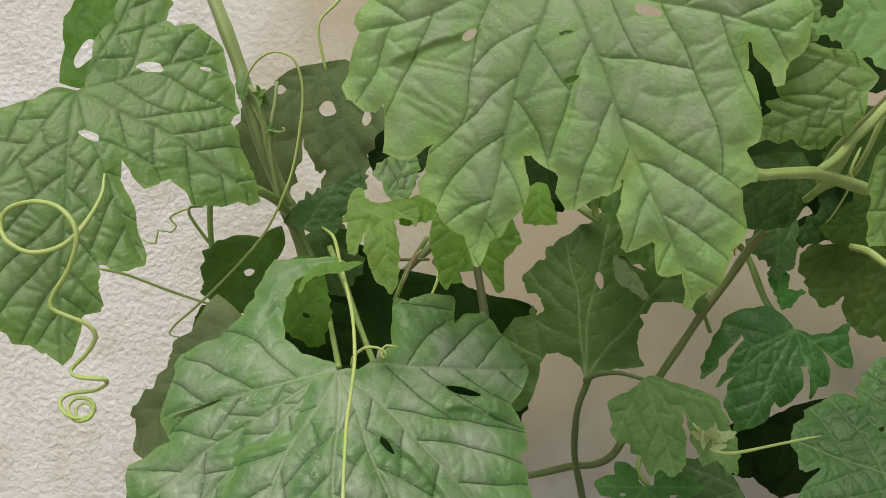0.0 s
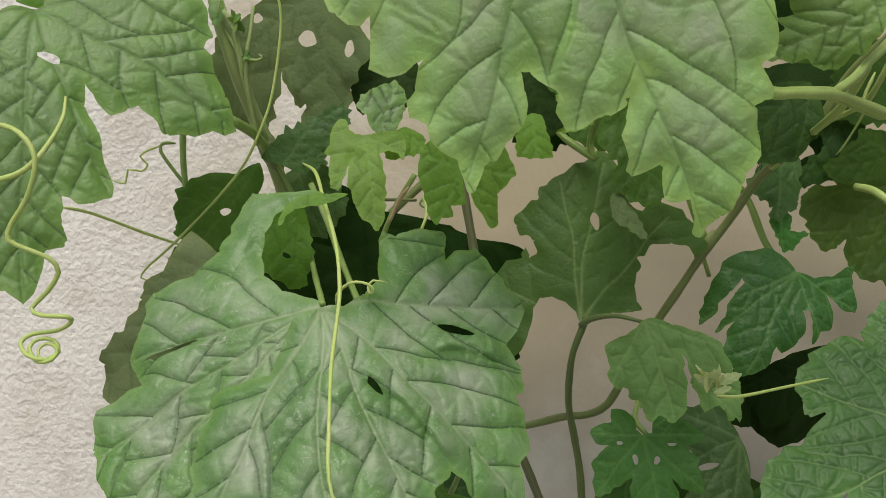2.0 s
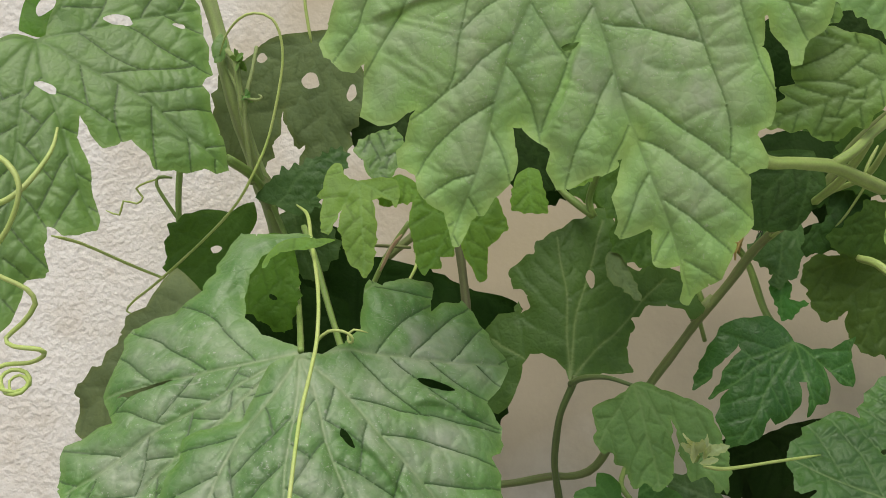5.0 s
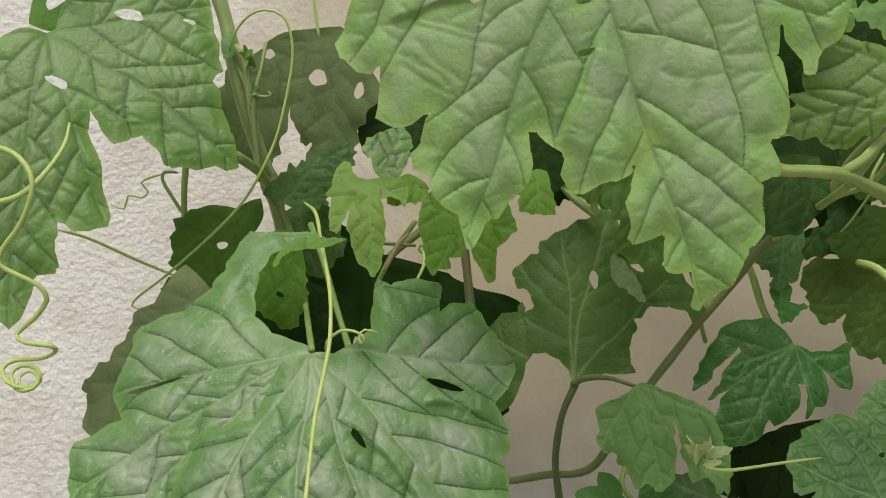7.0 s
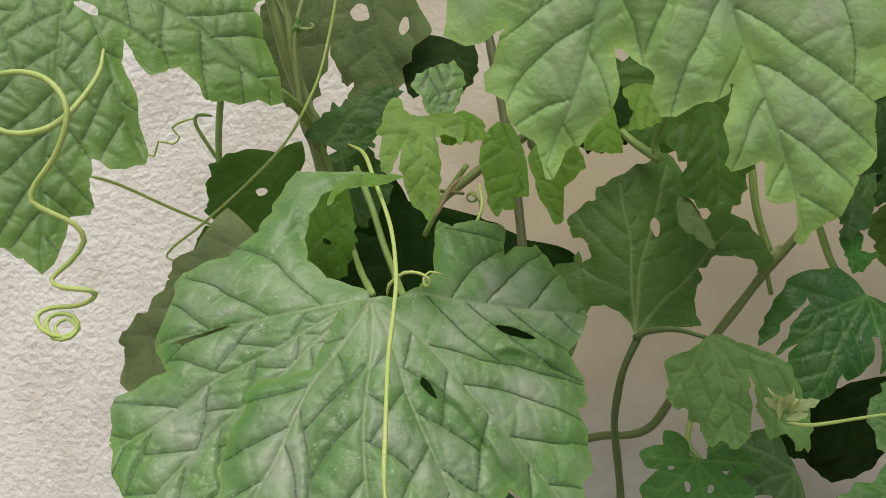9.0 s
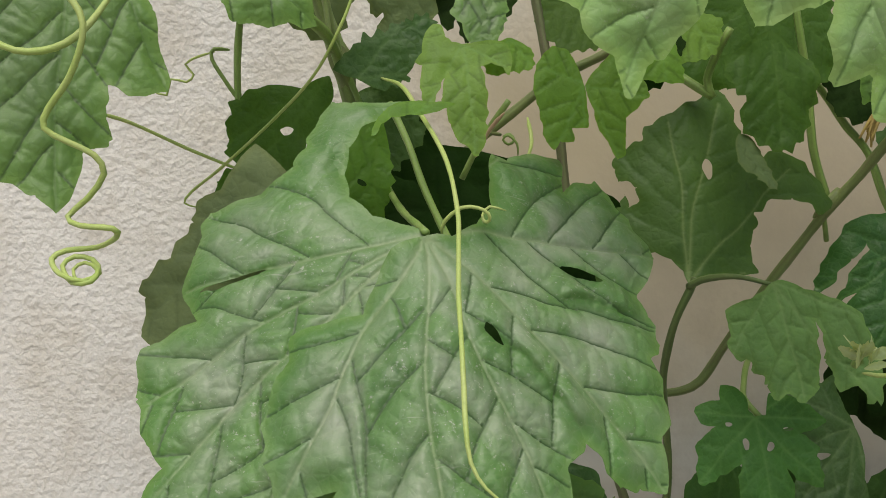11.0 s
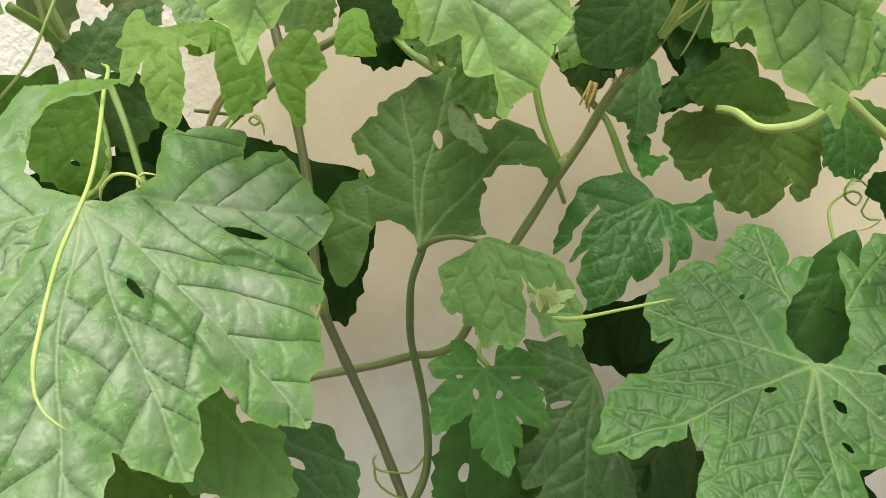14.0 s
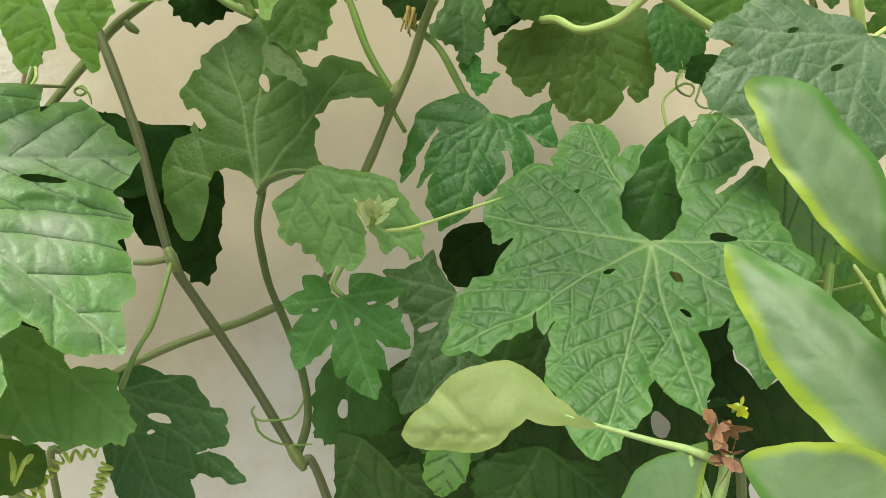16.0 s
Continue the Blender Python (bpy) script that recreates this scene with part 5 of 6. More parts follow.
leaf(vine_high, (0.2116, 0.4750, 1.2771), (0, 0.1), [(-14, 24.2), (-61, 51.2), (-92, 44.7), (-127, 41), (-167, 32), (0, 0)], [(-62, 47.2), (-125, 38.1)], "olive", cup=0.5, grid=2, quilt=0.5, teeth=0.9)
leaf(vine_low, (0.0961, 0.4520, 1.0220), (0, 0.1), [(-52, 20.9), (-37, 26.2), (-39, 35.6), (-49, 50.7), (-80, 47.1), (-113, 39.8), (-163, 13.5), (156, 10.5), (0, 0)], [(-51, 48.6), (-117, 32.6)], "dim", cup=0.5, grid=1.4, quilt=1.0, teeth=0.9, rugose=0.3)
leaf(vine_high, (0.2145, 0.4820, 1.2454), (0, 0.1), [(-50, 10.8), (-69, 17.6), (-83, 26.2), (-97, 35.7), (-104, 41.5), (-116, 48), (-124, 52.5), (-127, 46.4), (-127, 38.3), (-122, 31), (-122, 26.8), (-133, 23.5), (-138, 28.8), (-150, 27.4), (-165, 26.6), (174, 24.9), (146, 19.5), (0, 0)], [(-123, 50.3), (-155, 25.6)], "dim", [], cup=0.4, grid=1.3, quilt=0.8, teeth=0.7, rugose=0.2)
leaf(vine_low, (0.0928, 0.4320, 1.2382), (0.1, 0.2), [(-30, 10), (-38, 24.2), (-62, 35.2), (-75, 45.2), (-86, 48.5), (-99, 44.1), (-109, 39), (-112, 28.9), (-129, 27.1), (-145, 23), (-145, 7.2), (0, 0)], [(-86, 47.7), (-43, 24.7), (-140, 23)], "olive", cup=0.5, grid=1.5, quilt=0.6, teeth=0.9)
leaf(shrub, (0.1478, 0.2550, 1.0613), (0, 0.1), [(165, 8.5), (167, 14), (163, 18.2), (172, 22.2), (-180, 25.2), (-178, 29.5), (178, 38.7), (176, 45.3), (172, 47.9), (167, 45.9), (162, 41.6), (151, 37.6), (143, 32.2), (133, 27), (130, 21.1), (135, 13.4), (142, 6.3), (0, 0)], [(172, 47.2)], "palegreen", cup=1.5, fold=0.35, grid=1.2, quilt=1.1, teeth=0.05, label="pale curled withering leaf")
leaf(vine_high, (0.2809, 0.4820, 1.2052), (0, 0.15), [(-22, 9.1), (-36, 18), (-46, 26.2), (-62, 31.2), (-73, 33.4), (-80, 36.7), (-87, 36.7), (-96, 35.4), (-103, 35.1), (-108, 31.6), (-112, 33.6), (-123, 23.8), (-149, 14.4), (-172, 7.3), (0, 0)], [(-91, 34.6), (-60, 28.3), (-114, 29.5)], "deep", [], cup=0.5, grid=1.2, quilt=0.7, teeth=0.6, rugose=0.2)
leaf(vine_low, (0.0972, 0.4600, 1.0638), (0, 0.1), [(-42, 20.8), (-55, 32.8), (-67, 42.8), (-85, 44), (-98, 46.8), (-111, 45.9), (-120, 43.2), (-135, 28), (-148, 16.8), (0, 0)], [(-98, 45), (-64, 35.4)], "deep", [(-104, 29.5, 2.3, 4.8, -15)], cup=0.5, grid=1.7, quilt=0.5, teeth=0.9)
leaf(vine_high, (0.1658, 0.4800, 1.2518), (0, 0.1), [(-85, 27.7), (-105, 44.7), (-122, 45.7), (-141, 38.3), (-165, 23.5), (164, 15.9), (0, 0)], [(-121, 42.3)], "dark", cup=0.5, grid=2, quilt=0.5, teeth=0.9)
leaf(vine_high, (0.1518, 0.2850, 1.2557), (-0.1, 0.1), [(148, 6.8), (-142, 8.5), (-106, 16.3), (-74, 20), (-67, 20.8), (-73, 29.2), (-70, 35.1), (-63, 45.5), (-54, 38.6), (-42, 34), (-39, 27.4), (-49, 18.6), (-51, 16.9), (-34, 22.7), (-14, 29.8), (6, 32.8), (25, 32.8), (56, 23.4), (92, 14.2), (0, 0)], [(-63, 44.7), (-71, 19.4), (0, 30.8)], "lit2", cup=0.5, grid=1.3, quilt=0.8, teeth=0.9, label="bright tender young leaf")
leaf(vine_low, (0.0947, 0.4270, 1.0880), (0, 0.25), [(13, 4.4), (57, 11.3), (33, 15.7), (17, 20.1), (-1, 29.4), (-9, 23.8), (-17, 19.4), (-24, 28), (-31, 27.7), (-44, 37.2), (-51, 31.5), (-56, 25), (-58, 20.4), (-61, 32), (-66, 35.7), (-71, 33), (-72, 39.2), (-79, 45.3), (-84, 41.7), (-92, 36.9), (-92, 32.6), (-99, 33.5), (-104, 28), (-106, 18.3), (-113, 22.1), (-122, 27.6), (-127, 33.6), (-132, 33.9), (-143, 28), (-154, 25.6), (-160, 18.9), (-163, 16), (-168, 20.4), (178, 23.8), (169, 21.3), (157, 14.8), (139, 17.7), (123, 13.5), (113, 8.1), (138, 3.6), (0, 0)], [(-79, 44), (-43, 35.8), (0, 28.2), (-131, 33.5), (178, 22.7), (32, 15)], "bright2", [(-108, 11.1, 1.2, 2.5, 10), (-61, 12.5, 1.2, 2.1, -25), (-17, 13.8, 2.1, 0.7, 0), (-161, 11, 1.4, 0.9, 0)], cup=0.5, grid=1, quilt=0.5, teeth=0.35, rugose=0.2, label="small fresh green palmate leaf")
leaf(vine_right, (0.1731, 0.4300, 1.0092), (0, 0.2), [(-41, 11.8), (-31, 27.2), (-46, 42), (-86, 39.7), (-138, 45.2), (-173, 32.8), (179, 15.3), (0, 0)], [(-134, 40.4), (-49, 38.9)], "dim", cup=0.5, grid=1.4, quilt=1.0, teeth=0.9, rugose=0.3)
leaf(vine_low, (-0.0455, 0.3600, 1.0783), (0.1, 0.3), [(-34, 12.7), (-30, 26.5), (-29, 40.7), (-42, 45.2), (-77, 32.6), (-101, 24.2), (0, 0)], [(-41, 44)], "olive", cup=0.5, grid=1.8, quilt=0.5)
leaf(vine_high, (0.1602, 0.4050, 1.2436), (0, 0.1), [(-70, 16.8), (-100, 34), (-124, 41.9), (-137, 43.1), (-159, 36), (-174, 22.8), (0, 0)], [(-137, 41.9), (-101, 32.7)], "dim", cup=0.5, grid=2, quilt=0.5)
leaf(vine_high, (0.1312, 0.3600, 1.2898), (0, 0.05), [(-16, 16.3), (-56, 27.3), (-81, 41), (-100, 41.1), (-144, 19.4), (0, 0)], [(-81, 38.8)], "dark", cup=0.5, grid=2, quilt=0.5)
leaf(vine_high, (0.2323, 0.4740, 1.2171), (0.1, -0.3), [(106, 8.1), (118, 13.4), (137, 18.5), (147, 24.4), (161, 23), (170, 27.5), (-179, 28.7), (-170, 36.4), (-162, 34.4), (-155, 32.4), (-138, 22.6), (-98, 16.4), (-62, 21.6), (-39, 26.4), (-29, 19.1), (-16, 10.9), (0, 0)], [(-169, 35), (151, 23.1), (-45, 22.6)], "olive", [], cup=0.4, grid=1.2, quilt=0.8, teeth=0.5, rugose=0.25)
leaf(vine_left, (-0.0555, 0.4050, 1.1955), (0.2, 0.2), [(-75, 15.8), (-82, 30.7), (-90, 39.6), (-106, 36.4), (-124, 35), (-137, 31.7), (-155, 23.2), (-170, 16.5), (166, 7.4), (0, 0)], [(-127, 33.3), (-90, 38.1)], "lit", [(-103, 26, 1.8, 1.1, -30)], cup=0.5, grid=1.8, quilt=0.5, teeth=0.7)
leaf(vine_high, (0.1764, 0.4730, 1.2260), (0, 0.2), [(-19, 6.7), (-54, 11.6), (-67, 19.7), (-76, 23.1), (-78, 29), (-83, 32.7), (-84, 36.7), (-91, 37.5), (-94, 41.2), (-100, 42.5), (-104, 40.7), (-102, 36.1), (-110, 34), (-122, 33.7), (-129, 32.8), (-130, 25.7), (-132, 17), (-141, 8.8), (0, 0)], [(-98, 40.5), (-124, 32.6), (-78, 23.5)], "deep", [], cup=0.5, grid=1.1, quilt=0.8, teeth=0.7, rugose=0.25)
leaf(vine_left, (-0.0276, 0.3960, 1.2198), (0, 0.4), [(168, 3.6), (156, 6.6), (136, 10.4), (143, 12.9), (162, 13.7), (-163, 14.5), (-155, 18.2), (-147, 16.2), (-131, 21.7), (-120, 26.1), (-112, 27), (-113, 22.5), (-115, 16.7), (-112, 11.3), (-112, 16.8), (-107, 21.7), (-101, 25.7), (-96, 29.9), (-93, 34.2), (-87, 37.7), (-82, 41.9), (-77, 37.6), (-73, 30.5), (-69, 25.8), (-62, 17.1), (-54, 10.7), (-35, 11.9), (-31, 16), (-36, 19.7), (-16, 17.3), (6, 15.4), (11, 11.4), (13, 6), (10, 2.9), (0, 0)], [(-83, 40.4), (-115, 25.6), (149, 10.3), (-29, 16.4)], "bright", [], cup=0.5, grid=0.9, quilt=0.7, teeth=0.35)
leaf(vine_high, (0.0492, 0.3350, 1.2961), (-0.1, 0.05), [(-20, 13.1), (-64, 28.3), (-81, 38.3), (-102, 38.5), (-127, 20.7), (-159, 11.1), (0, 0)], [(-90, 35.6)], "mid", cup=0.5, grid=2, quilt=0.5)
leaf(vine_high, (0.2162, 0.4950, 1.2318), (0, 0), [(-85, 16.6), (-114, 28.6), (-127, 38.4), (-144, 32.6), (-139, 19), (167, 24.8), (121, 16.2), (0, 0)], [(-130, 37.8)], "dark", cup=0.5, grid=2, quilt=0.4)
leaf(vine_right, (0.3200, 0.4150, 1.1805), (0, 0.2), [(-47, 28.3), (-70, 37.7), (-104, 33.7), (-149, 25.3), (-179, 18.7), (0, 0)], [(-73, 35.4)], "dark", cup=0.5, grid=2.2, quilt=0.5)
leaf(vine_right, (0.1776, 0.4850, 1.1078), (0, 0), [(-44, 20.3), (-79, 28.3), (-101, 31.3), (-111, 24), (-124, 22.2), (-114, 33.4), (-133, 37.3), (-157, 32.6), (-175, 25.1), (173, 14), (0, 0)], [(-147, 33.6), (-54, 19.1)], "dark", cup=0.5, grid=2, quilt=0.4)
leaf(vine_high, (0.1111, 0.3270, 1.3040), (0, 0.05), [(-20, 23.8), (-47, 36.2), (-66, 36.9), (-89, 29.1), (-114, 20.3), (-158, 11), (0, 0)], [(-66, 36), (-46, 31.6)], "mid", cup=0.5, grid=1.4, quilt=0.8, teeth=0.5)
leaf(vine_left, (-0.0620, 0.4450, 1.2100), (0, 0.1), [(9, 12.6), (-37, 29.7), (-71, 35.1), (-102, 24.7), (-142, 11.2), (0, 0)], [(-70, 33.3), (-38, 28.3)], "deep", cup=0.5, grid=1.6, quilt=0.6, teeth=1)
leaf(vine_high, (0.1392, 0.4250, 1.2385), (0, 0.2), [(-36, 16.7), (-72, 25.4), (-103, 26), (-116, 32.4), (-140, 19), (-168, 12.1), (0, 0)], [(-116, 31)], "mid", cup=0.5, grid=1.8, quilt=0.5)
leaf(vine_left, (0.0116, 0.3750, 1.2051), (0, 0.3), [(-69, 8.7), (-72, 14.5), (-67, 20), (-66, 26.6), (-60, 26.3), (-51, 21.3), (-37, 16.9), (-11, 19.4), (-7, 21), (13, 18.7), (32, 18.9), (42, 17.9), (54, 14.7), (57, 8.5), (0, 0)], [(-64, 25.7), (-7, 19.7)], "bright", [], cup=0.5, grid=0.9, quilt=0.8, teeth=0.15, rugose=0.25)
leaf(vine_high, (0.0586, 0.4750, 1.2483), (0, 0), [(-31, 14.7), (-64, 25.3), (-91, 30.2), (-111, 31.1), (-128, 28.8), (-148, 19), (0, 0)], [(-111, 29.9), (-66, 23.6)], "dark", cup=0.5, grid=2, quilt=0.5, teeth=1)
leaf(shrub, (0.1702, 0.2450, 1.0563), (0, 0.2), [(-108, 6.5), (-112, 15.8), (-134, 26), (-152, 29.1), (-160, 23.2), (-169, 17.9), (-172, 7.4), (0, 0)], [(-152, 26.7)], "variegated", cup=0.8, grid=1.6, quilt=0.12, teeth=0.03, rim_wide=0.03)
leaf(vine_left, (0.0106, 0.3720, 1.2055), (0, 0.3), [(-83, 8.3), (-85, 15.3), (-104, 15.9), (-99, 20.5), (-111, 21.1), (-112, 24.6), (-121, 23.2), (-133, 19.3), (-149, 16.8), (-176, 16.2), (155, 16.4), (131, 15.9), (114, 11.8), (0, 0)], [(-113, 23.9), (160, 14.5), (-89, 14.3)], "bright", [], cup=0.5, grid=0.9, quilt=0.8, teeth=0.15, rugose=0.25)
leaf(vine_high, (0.1464, 0.2920, 1.2765), (-0.1, 0.1), [(-42, 11.4), (-88, 24.1), (-102, 20.8), (-121, 18.1), (-142, 20.4), (-156, 21.4), (-173, 27.9), (-176, 19.3), (146, 14.3), (79, 11.5), (0, 0)], [(-173, 27.2), (-90, 22.3)], "lit2", cup=0.5, grid=1.2, quilt=0.8, teeth=0.7)
leaf(vine_left, (-0.0651, 0.4200, 1.2094), (0, 0.1), [(160, 9.8), (86, 14.6), (61, 21.2), (56, 27.7), (43, 23.1), (35, 27.6), (21, 18.1), (4, 20.1), (-23, 10), (0, 0)], [(55, 25.8), (8, 19.7)], "deep", cup=0.5, grid=1.5, quilt=0.6, teeth=1.3)
leaf(vine_high, (0.1621, 0.4300, 1.2551), (0, 0.1), [(-4, 18.8), (-59, 26.9), (-103, 26.4), (-138, 26.4), (-167, 17.9), (0, 0)], [(-104, 25.1)], "dark", cup=0.5, grid=2, quilt=0.5, teeth=0.9)
leaf(vine_left, (-0.0606, 0.4350, 1.2246), (0, 0.2), [(38, 13.6), (33, 25.6), (13, 24.9), (-19, 18.7), (-54, 14.3), (-104, 10), (0, 0)], [(31, 24.9), (-41, 14.7)], "deep", cup=0.5, grid=1.4, quilt=0.7, teeth=1.1)
leaf(vine_right, (0.2855, 0.4300, 1.1650), (0, 0.1), [(-108, 20.9), (-129, 22.5), (-155, 19.5), (-169, 24.7), (166, 20.7), (153, 11.1), (0, 0)], [(-173, 20.9)], "dark", cup=0.5, grid=2, quilt=0.4)
leaf(vine_low, (0.1330, 0.4250, 1.0191), (0, 0.1), [(-19, 8), (-78, 16.8), (-111, 23.5), (-139, 19.7), (-172, 11.4), (0, 0)], [(-112, 22.5)], "mid", cup=0.5, grid=1.8, quilt=0.5)
leaf(vine_high, (0.0195, 0.4500, 1.2516), (0, 0.1), [(-31, 16.3), (-59, 23.3), (-99, 23.4), (-137, 21.2), (-177, 13.7), (0, 0)], [(-60, 21.8), (-135, 18.7)], "olive", cup=0.5, grid=2, quilt=0.5, teeth=0.8)
leaf(vine_left, (-0.0236, 0.4100, 1.2222), (0.1, 0.3), [(129, 4.3), (114, 9.2), (124, 14.6), (111, 17.6), (94, 19.9), (81, 22.4), (68, 26.3), (54, 22.9), (40, 16.1), (20, 10.3), (-8, 7.3), (-40, 4.1), (0, 0)], [(68, 22.8), (111, 15.9), (30, 12.6)], "mid", [], cup=0.5, grid=1.1, quilt=0.7, teeth=0.5)
leaf(vine_high, (0.0628, 0.4400, 1.2449), (0, 0.1), [(-6, 13.7), (-52, 19.1), (-82, 20.2), (-120, 21.3), (-146, 13.2), (0, 0)], [(-57, 19.4)], "bright", cup=0.5, grid=1.6, quilt=0.5, teeth=0.44)
leaf(vine_high, (0.0413, 0.4000, 1.2296), (0, 0.3), [(-10, 4.5), (-51, 9.5), (-67, 21), (-109, 20.4), (-143, 5.7), (0, 0)], [(-84, 18.9)], "bright", cup=0.5, grid=1.8, quilt=0.4, teeth=0.33)
leaf(vine_high, (0.1735, 0.4700, 1.1906), (0, 0.2), [(-38, 7.1), (-72, 11.7), (-60, 14.4), (-43, 18.9), (-61, 18.5), (-75, 21.3), (-90, 22.3), (-96, 16.5), (-109, 12), (-133, 8.8), (-150, 4.2), (0, 0)], [(-47, 18), (-89, 20.2)], "bright2", [], cup=0.5, grid=0.9, quilt=0.6, teeth=0.4, rugose=0.2)
leaf(vine_left, (-0.0109, 0.4000, 1.2239), (0, 0.2), [(-27, 8.4), (-53, 13.7), (-90, 12.7), (-113, 15.7), (-139, 13.7), (-148, 7.3), (0, 0)], [(-114, 15.3), (-52, 13)], "bright", cup=0.5, grid=1.5, quilt=0.5, teeth=0.495)
leaf(vine_left, (-0.0941, 0.4100, 1.2742), (0.2, 0.2), [(65, 7.6), (25, 6.9), (-45, 7.4), (-73, 7.8), (0, 0)], [(-57, 6.9)], "mid", cup=0.8, grid=1.3, quilt=0.8)
leaf(vine_right, (0.1850, 0.4700, 1.0654), (0, 0.1), [(-155, 11.9), (-146, 25.6), (-141, 38.6), (-128, 49), (-110, 50.8), (-92, 45.5), (-75, 34.2), (-52, 17.9), (-30, 7.4), (0, 0)], [(-124, 43), (-94, 42.2)], "deep", cup=0.5, quilt=0.5, teeth=0.6)
leaf(vine_right, (0.3171, 0.4300, 1.0879), (0, 0.1), [(154, 6.2), (171, 14.8), (-163, 22.4), (-136, 18.9), (-115, 13), (-63, 10.5), (-23, 8), (0, 0)], [(-137, 17.8), (-65, 8.7)], "soft", cup=0.5, quilt=0.7, teeth=0.4)
leaf(vine_right, (0.3351, 0.4700, 1.0673), (0.1, 0.1), [(-137, 5.1), (-129, 10), (-105, 13.2), (-88, 10.5), (-65, 7.6), (-45, 3.9), (0, 0)], [(-102, 12.6)], "soft", cup=0.5, quilt=0.5, teeth=0.4)
leaf(vine_right, (0.3599, 0.4700, 1.0416), (0.1, 0.1), [(-174, 5.6), (-168, 10.9), (-147, 14.6), (-133, 11.3), (-111, 7.7), (-90, 3.7), (0, 0)], [(-145, 13.8)], "deep", cup=0.5, quilt=0.5, teeth=0.4)
leaf(vine_right, (0.3527, 0.4700, 1.0398), (0.1, 0.1), [(-71, 4.9), (-63, 9.8), (-39, 14.5), (-25, 12.1), (-8, 8.7), (9, 4.2), (0, 0)], [(-37, 14)], "soft", cup=0.5, quilt=0.5, teeth=0.4)
leaf(vine_right, (0.3622, 0.4700, 1.0235), (0.1, 0.1), [(-158, 5.4), (-150, 10.5), (-128, 13.7), (-111, 10.7), (-88, 7.5), (-66, 3.8), (0, 0)], [(-125, 13.1)], "deep", cup=0.5, quilt=0.5, teeth=0.4)
leaf(vine_right, (0.3299, 0.4700, 1.0637), (0.1, 0.1), [(150, 5.2), (157, 10.4), (177, 14.8), (-169, 11.8), (-151, 8.2), (-133, 3.8), (0, 0)], [(180, 14.2)], "deep", cup=0.5, quilt=0.5, teeth=0.4)
leaf(vine_right, (0.3535, 0.4700, 1.0645), (0.1, 0.1), [(-147, 5.3), (-140, 10.3), (-116, 13.6), (-99, 10.6), (-77, 7.5), (-56, 3.8), (0, 0)], [(-114, 12.9)], "deep", cup=0.5, quilt=0.5, teeth=0.4)
leaf(vine_right, (0.3681, 0.4700, 1.0314), (0.1, 0.1), [(-106, 4.8), (-97, 9.5), (-71, 13.5), (-54, 11.2), (-34, 8.4), (-17, 4.3), (0, 0)], [(-68, 13)], "soft", cup=0.5, quilt=0.5, teeth=0.4)
tube(vine_right, "stem", [(0.3442, 0.4600, 1.0847), (0.3399, 0.4600, 1.0712), (0.3353, 0.4600, 1.0548), (0.3306, 0.4600, 1.0385), (0.3252, 0.4600, 1.0166)], 2.0, 2.2, "green")
tube(vine_right, "stem", [(0.3560, 0.4700, 1.0597), (0.3624, 0.4700, 1.0485), (0.3687, 0.4700, 1.0357), (0.3763, 0.4700, 1.0212)], 1.2, 1.4, "pale")
tube(vine_right, "petiole", [(0.3431, 0.4750, 1.0527), (0.3363, 0.4750, 1.0543), (0.3283, 0.4750, 1.0535)], 0.7, 0.7, "green")
tube(vine_right, "petiole", [(0.3443, 0.4750, 1.0481), (0.3546, 0.4750, 1.0485), (0.3675, 0.4750, 1.0494)], 0.7, 0.7, "green")
tube(vine_high, "node", [(0.0214, 0.4650, 1.2215), (0.0225, 0.4650, 1.2189), (0.0241, 0.4650, 1.2172), (0.0261, 0.4650, 1.2155)], 1.9, 1.9, "stem")
tube(vine_low, "petiole", [(0.0686, 0.4370, 1.1366), (0.0720, 0.4320, 1.1400), (0.0768, 0.4250, 1.1421), (0.0826, 0.4170, 1.1429), (0.0905, 0.4090, 1.1413)], 1.5, 0.8, "moss")
leaf(vine_high, (0.2104, 0.3400, 1.2190), (0, 0.2), [(-31, 7.5), (-59, 13.5), (-72, 18.2), (-84, 21.6), (-96, 23.5), (-103, 27.1), (-110, 29.3), (-117, 23.6), (-127, 14.5), (-158, 5.3), (0, 0)], [(-107, 27.1), (-75, 16)], "mid", [], cup=0.5, grid=1.1, quilt=1.0, teeth=0.5, rugose=0.2)
leaf(vine_high, (0.2197, 0.3100, 1.2128), (0, 0.2), [(-69, 9.3), (-69, 20.4), (-86, 25), (-100, 28.3), (-108, 26.8), (-117, 24.5), (-126, 27.6), (-134, 26.9), (-144, 24.8), (-156, 21.2), (-174, 16.7), (158, 11.6), (0, 0)], [(-100, 27.2), (-141, 24.8), (-71, 20.1)], "sunny", [], cup=0.5, grid=0.9, quilt=1.2, teeth=0.4, rugose=0.15)
tube(vine_right, "petiole", [(0.3829, 0.5000, 1.2121), (0.3742, 0.5000, 1.2087), (0.3641, 0.5000, 1.2070), (0.3524, 0.5000, 1.2060)], 1.1, 1, "moss")
tube(vine_right, "petiole", [(0.3602, 0.4900, 1.2310), (0.3604, 0.4900, 1.2190), (0.3638, 0.4920, 1.2071), (0.3684, 0.4950, 1.1952)], 1.6, 1.6, "stem")
tube(vine_right, "stem", [(0.3738, 0.4700, 1.1725), (0.3845, 0.4750, 1.1665), (0.3987, 0.4800, 1.1606), (0.4217, 0.4900, 1.1517)], 1.8, 2, "bark")
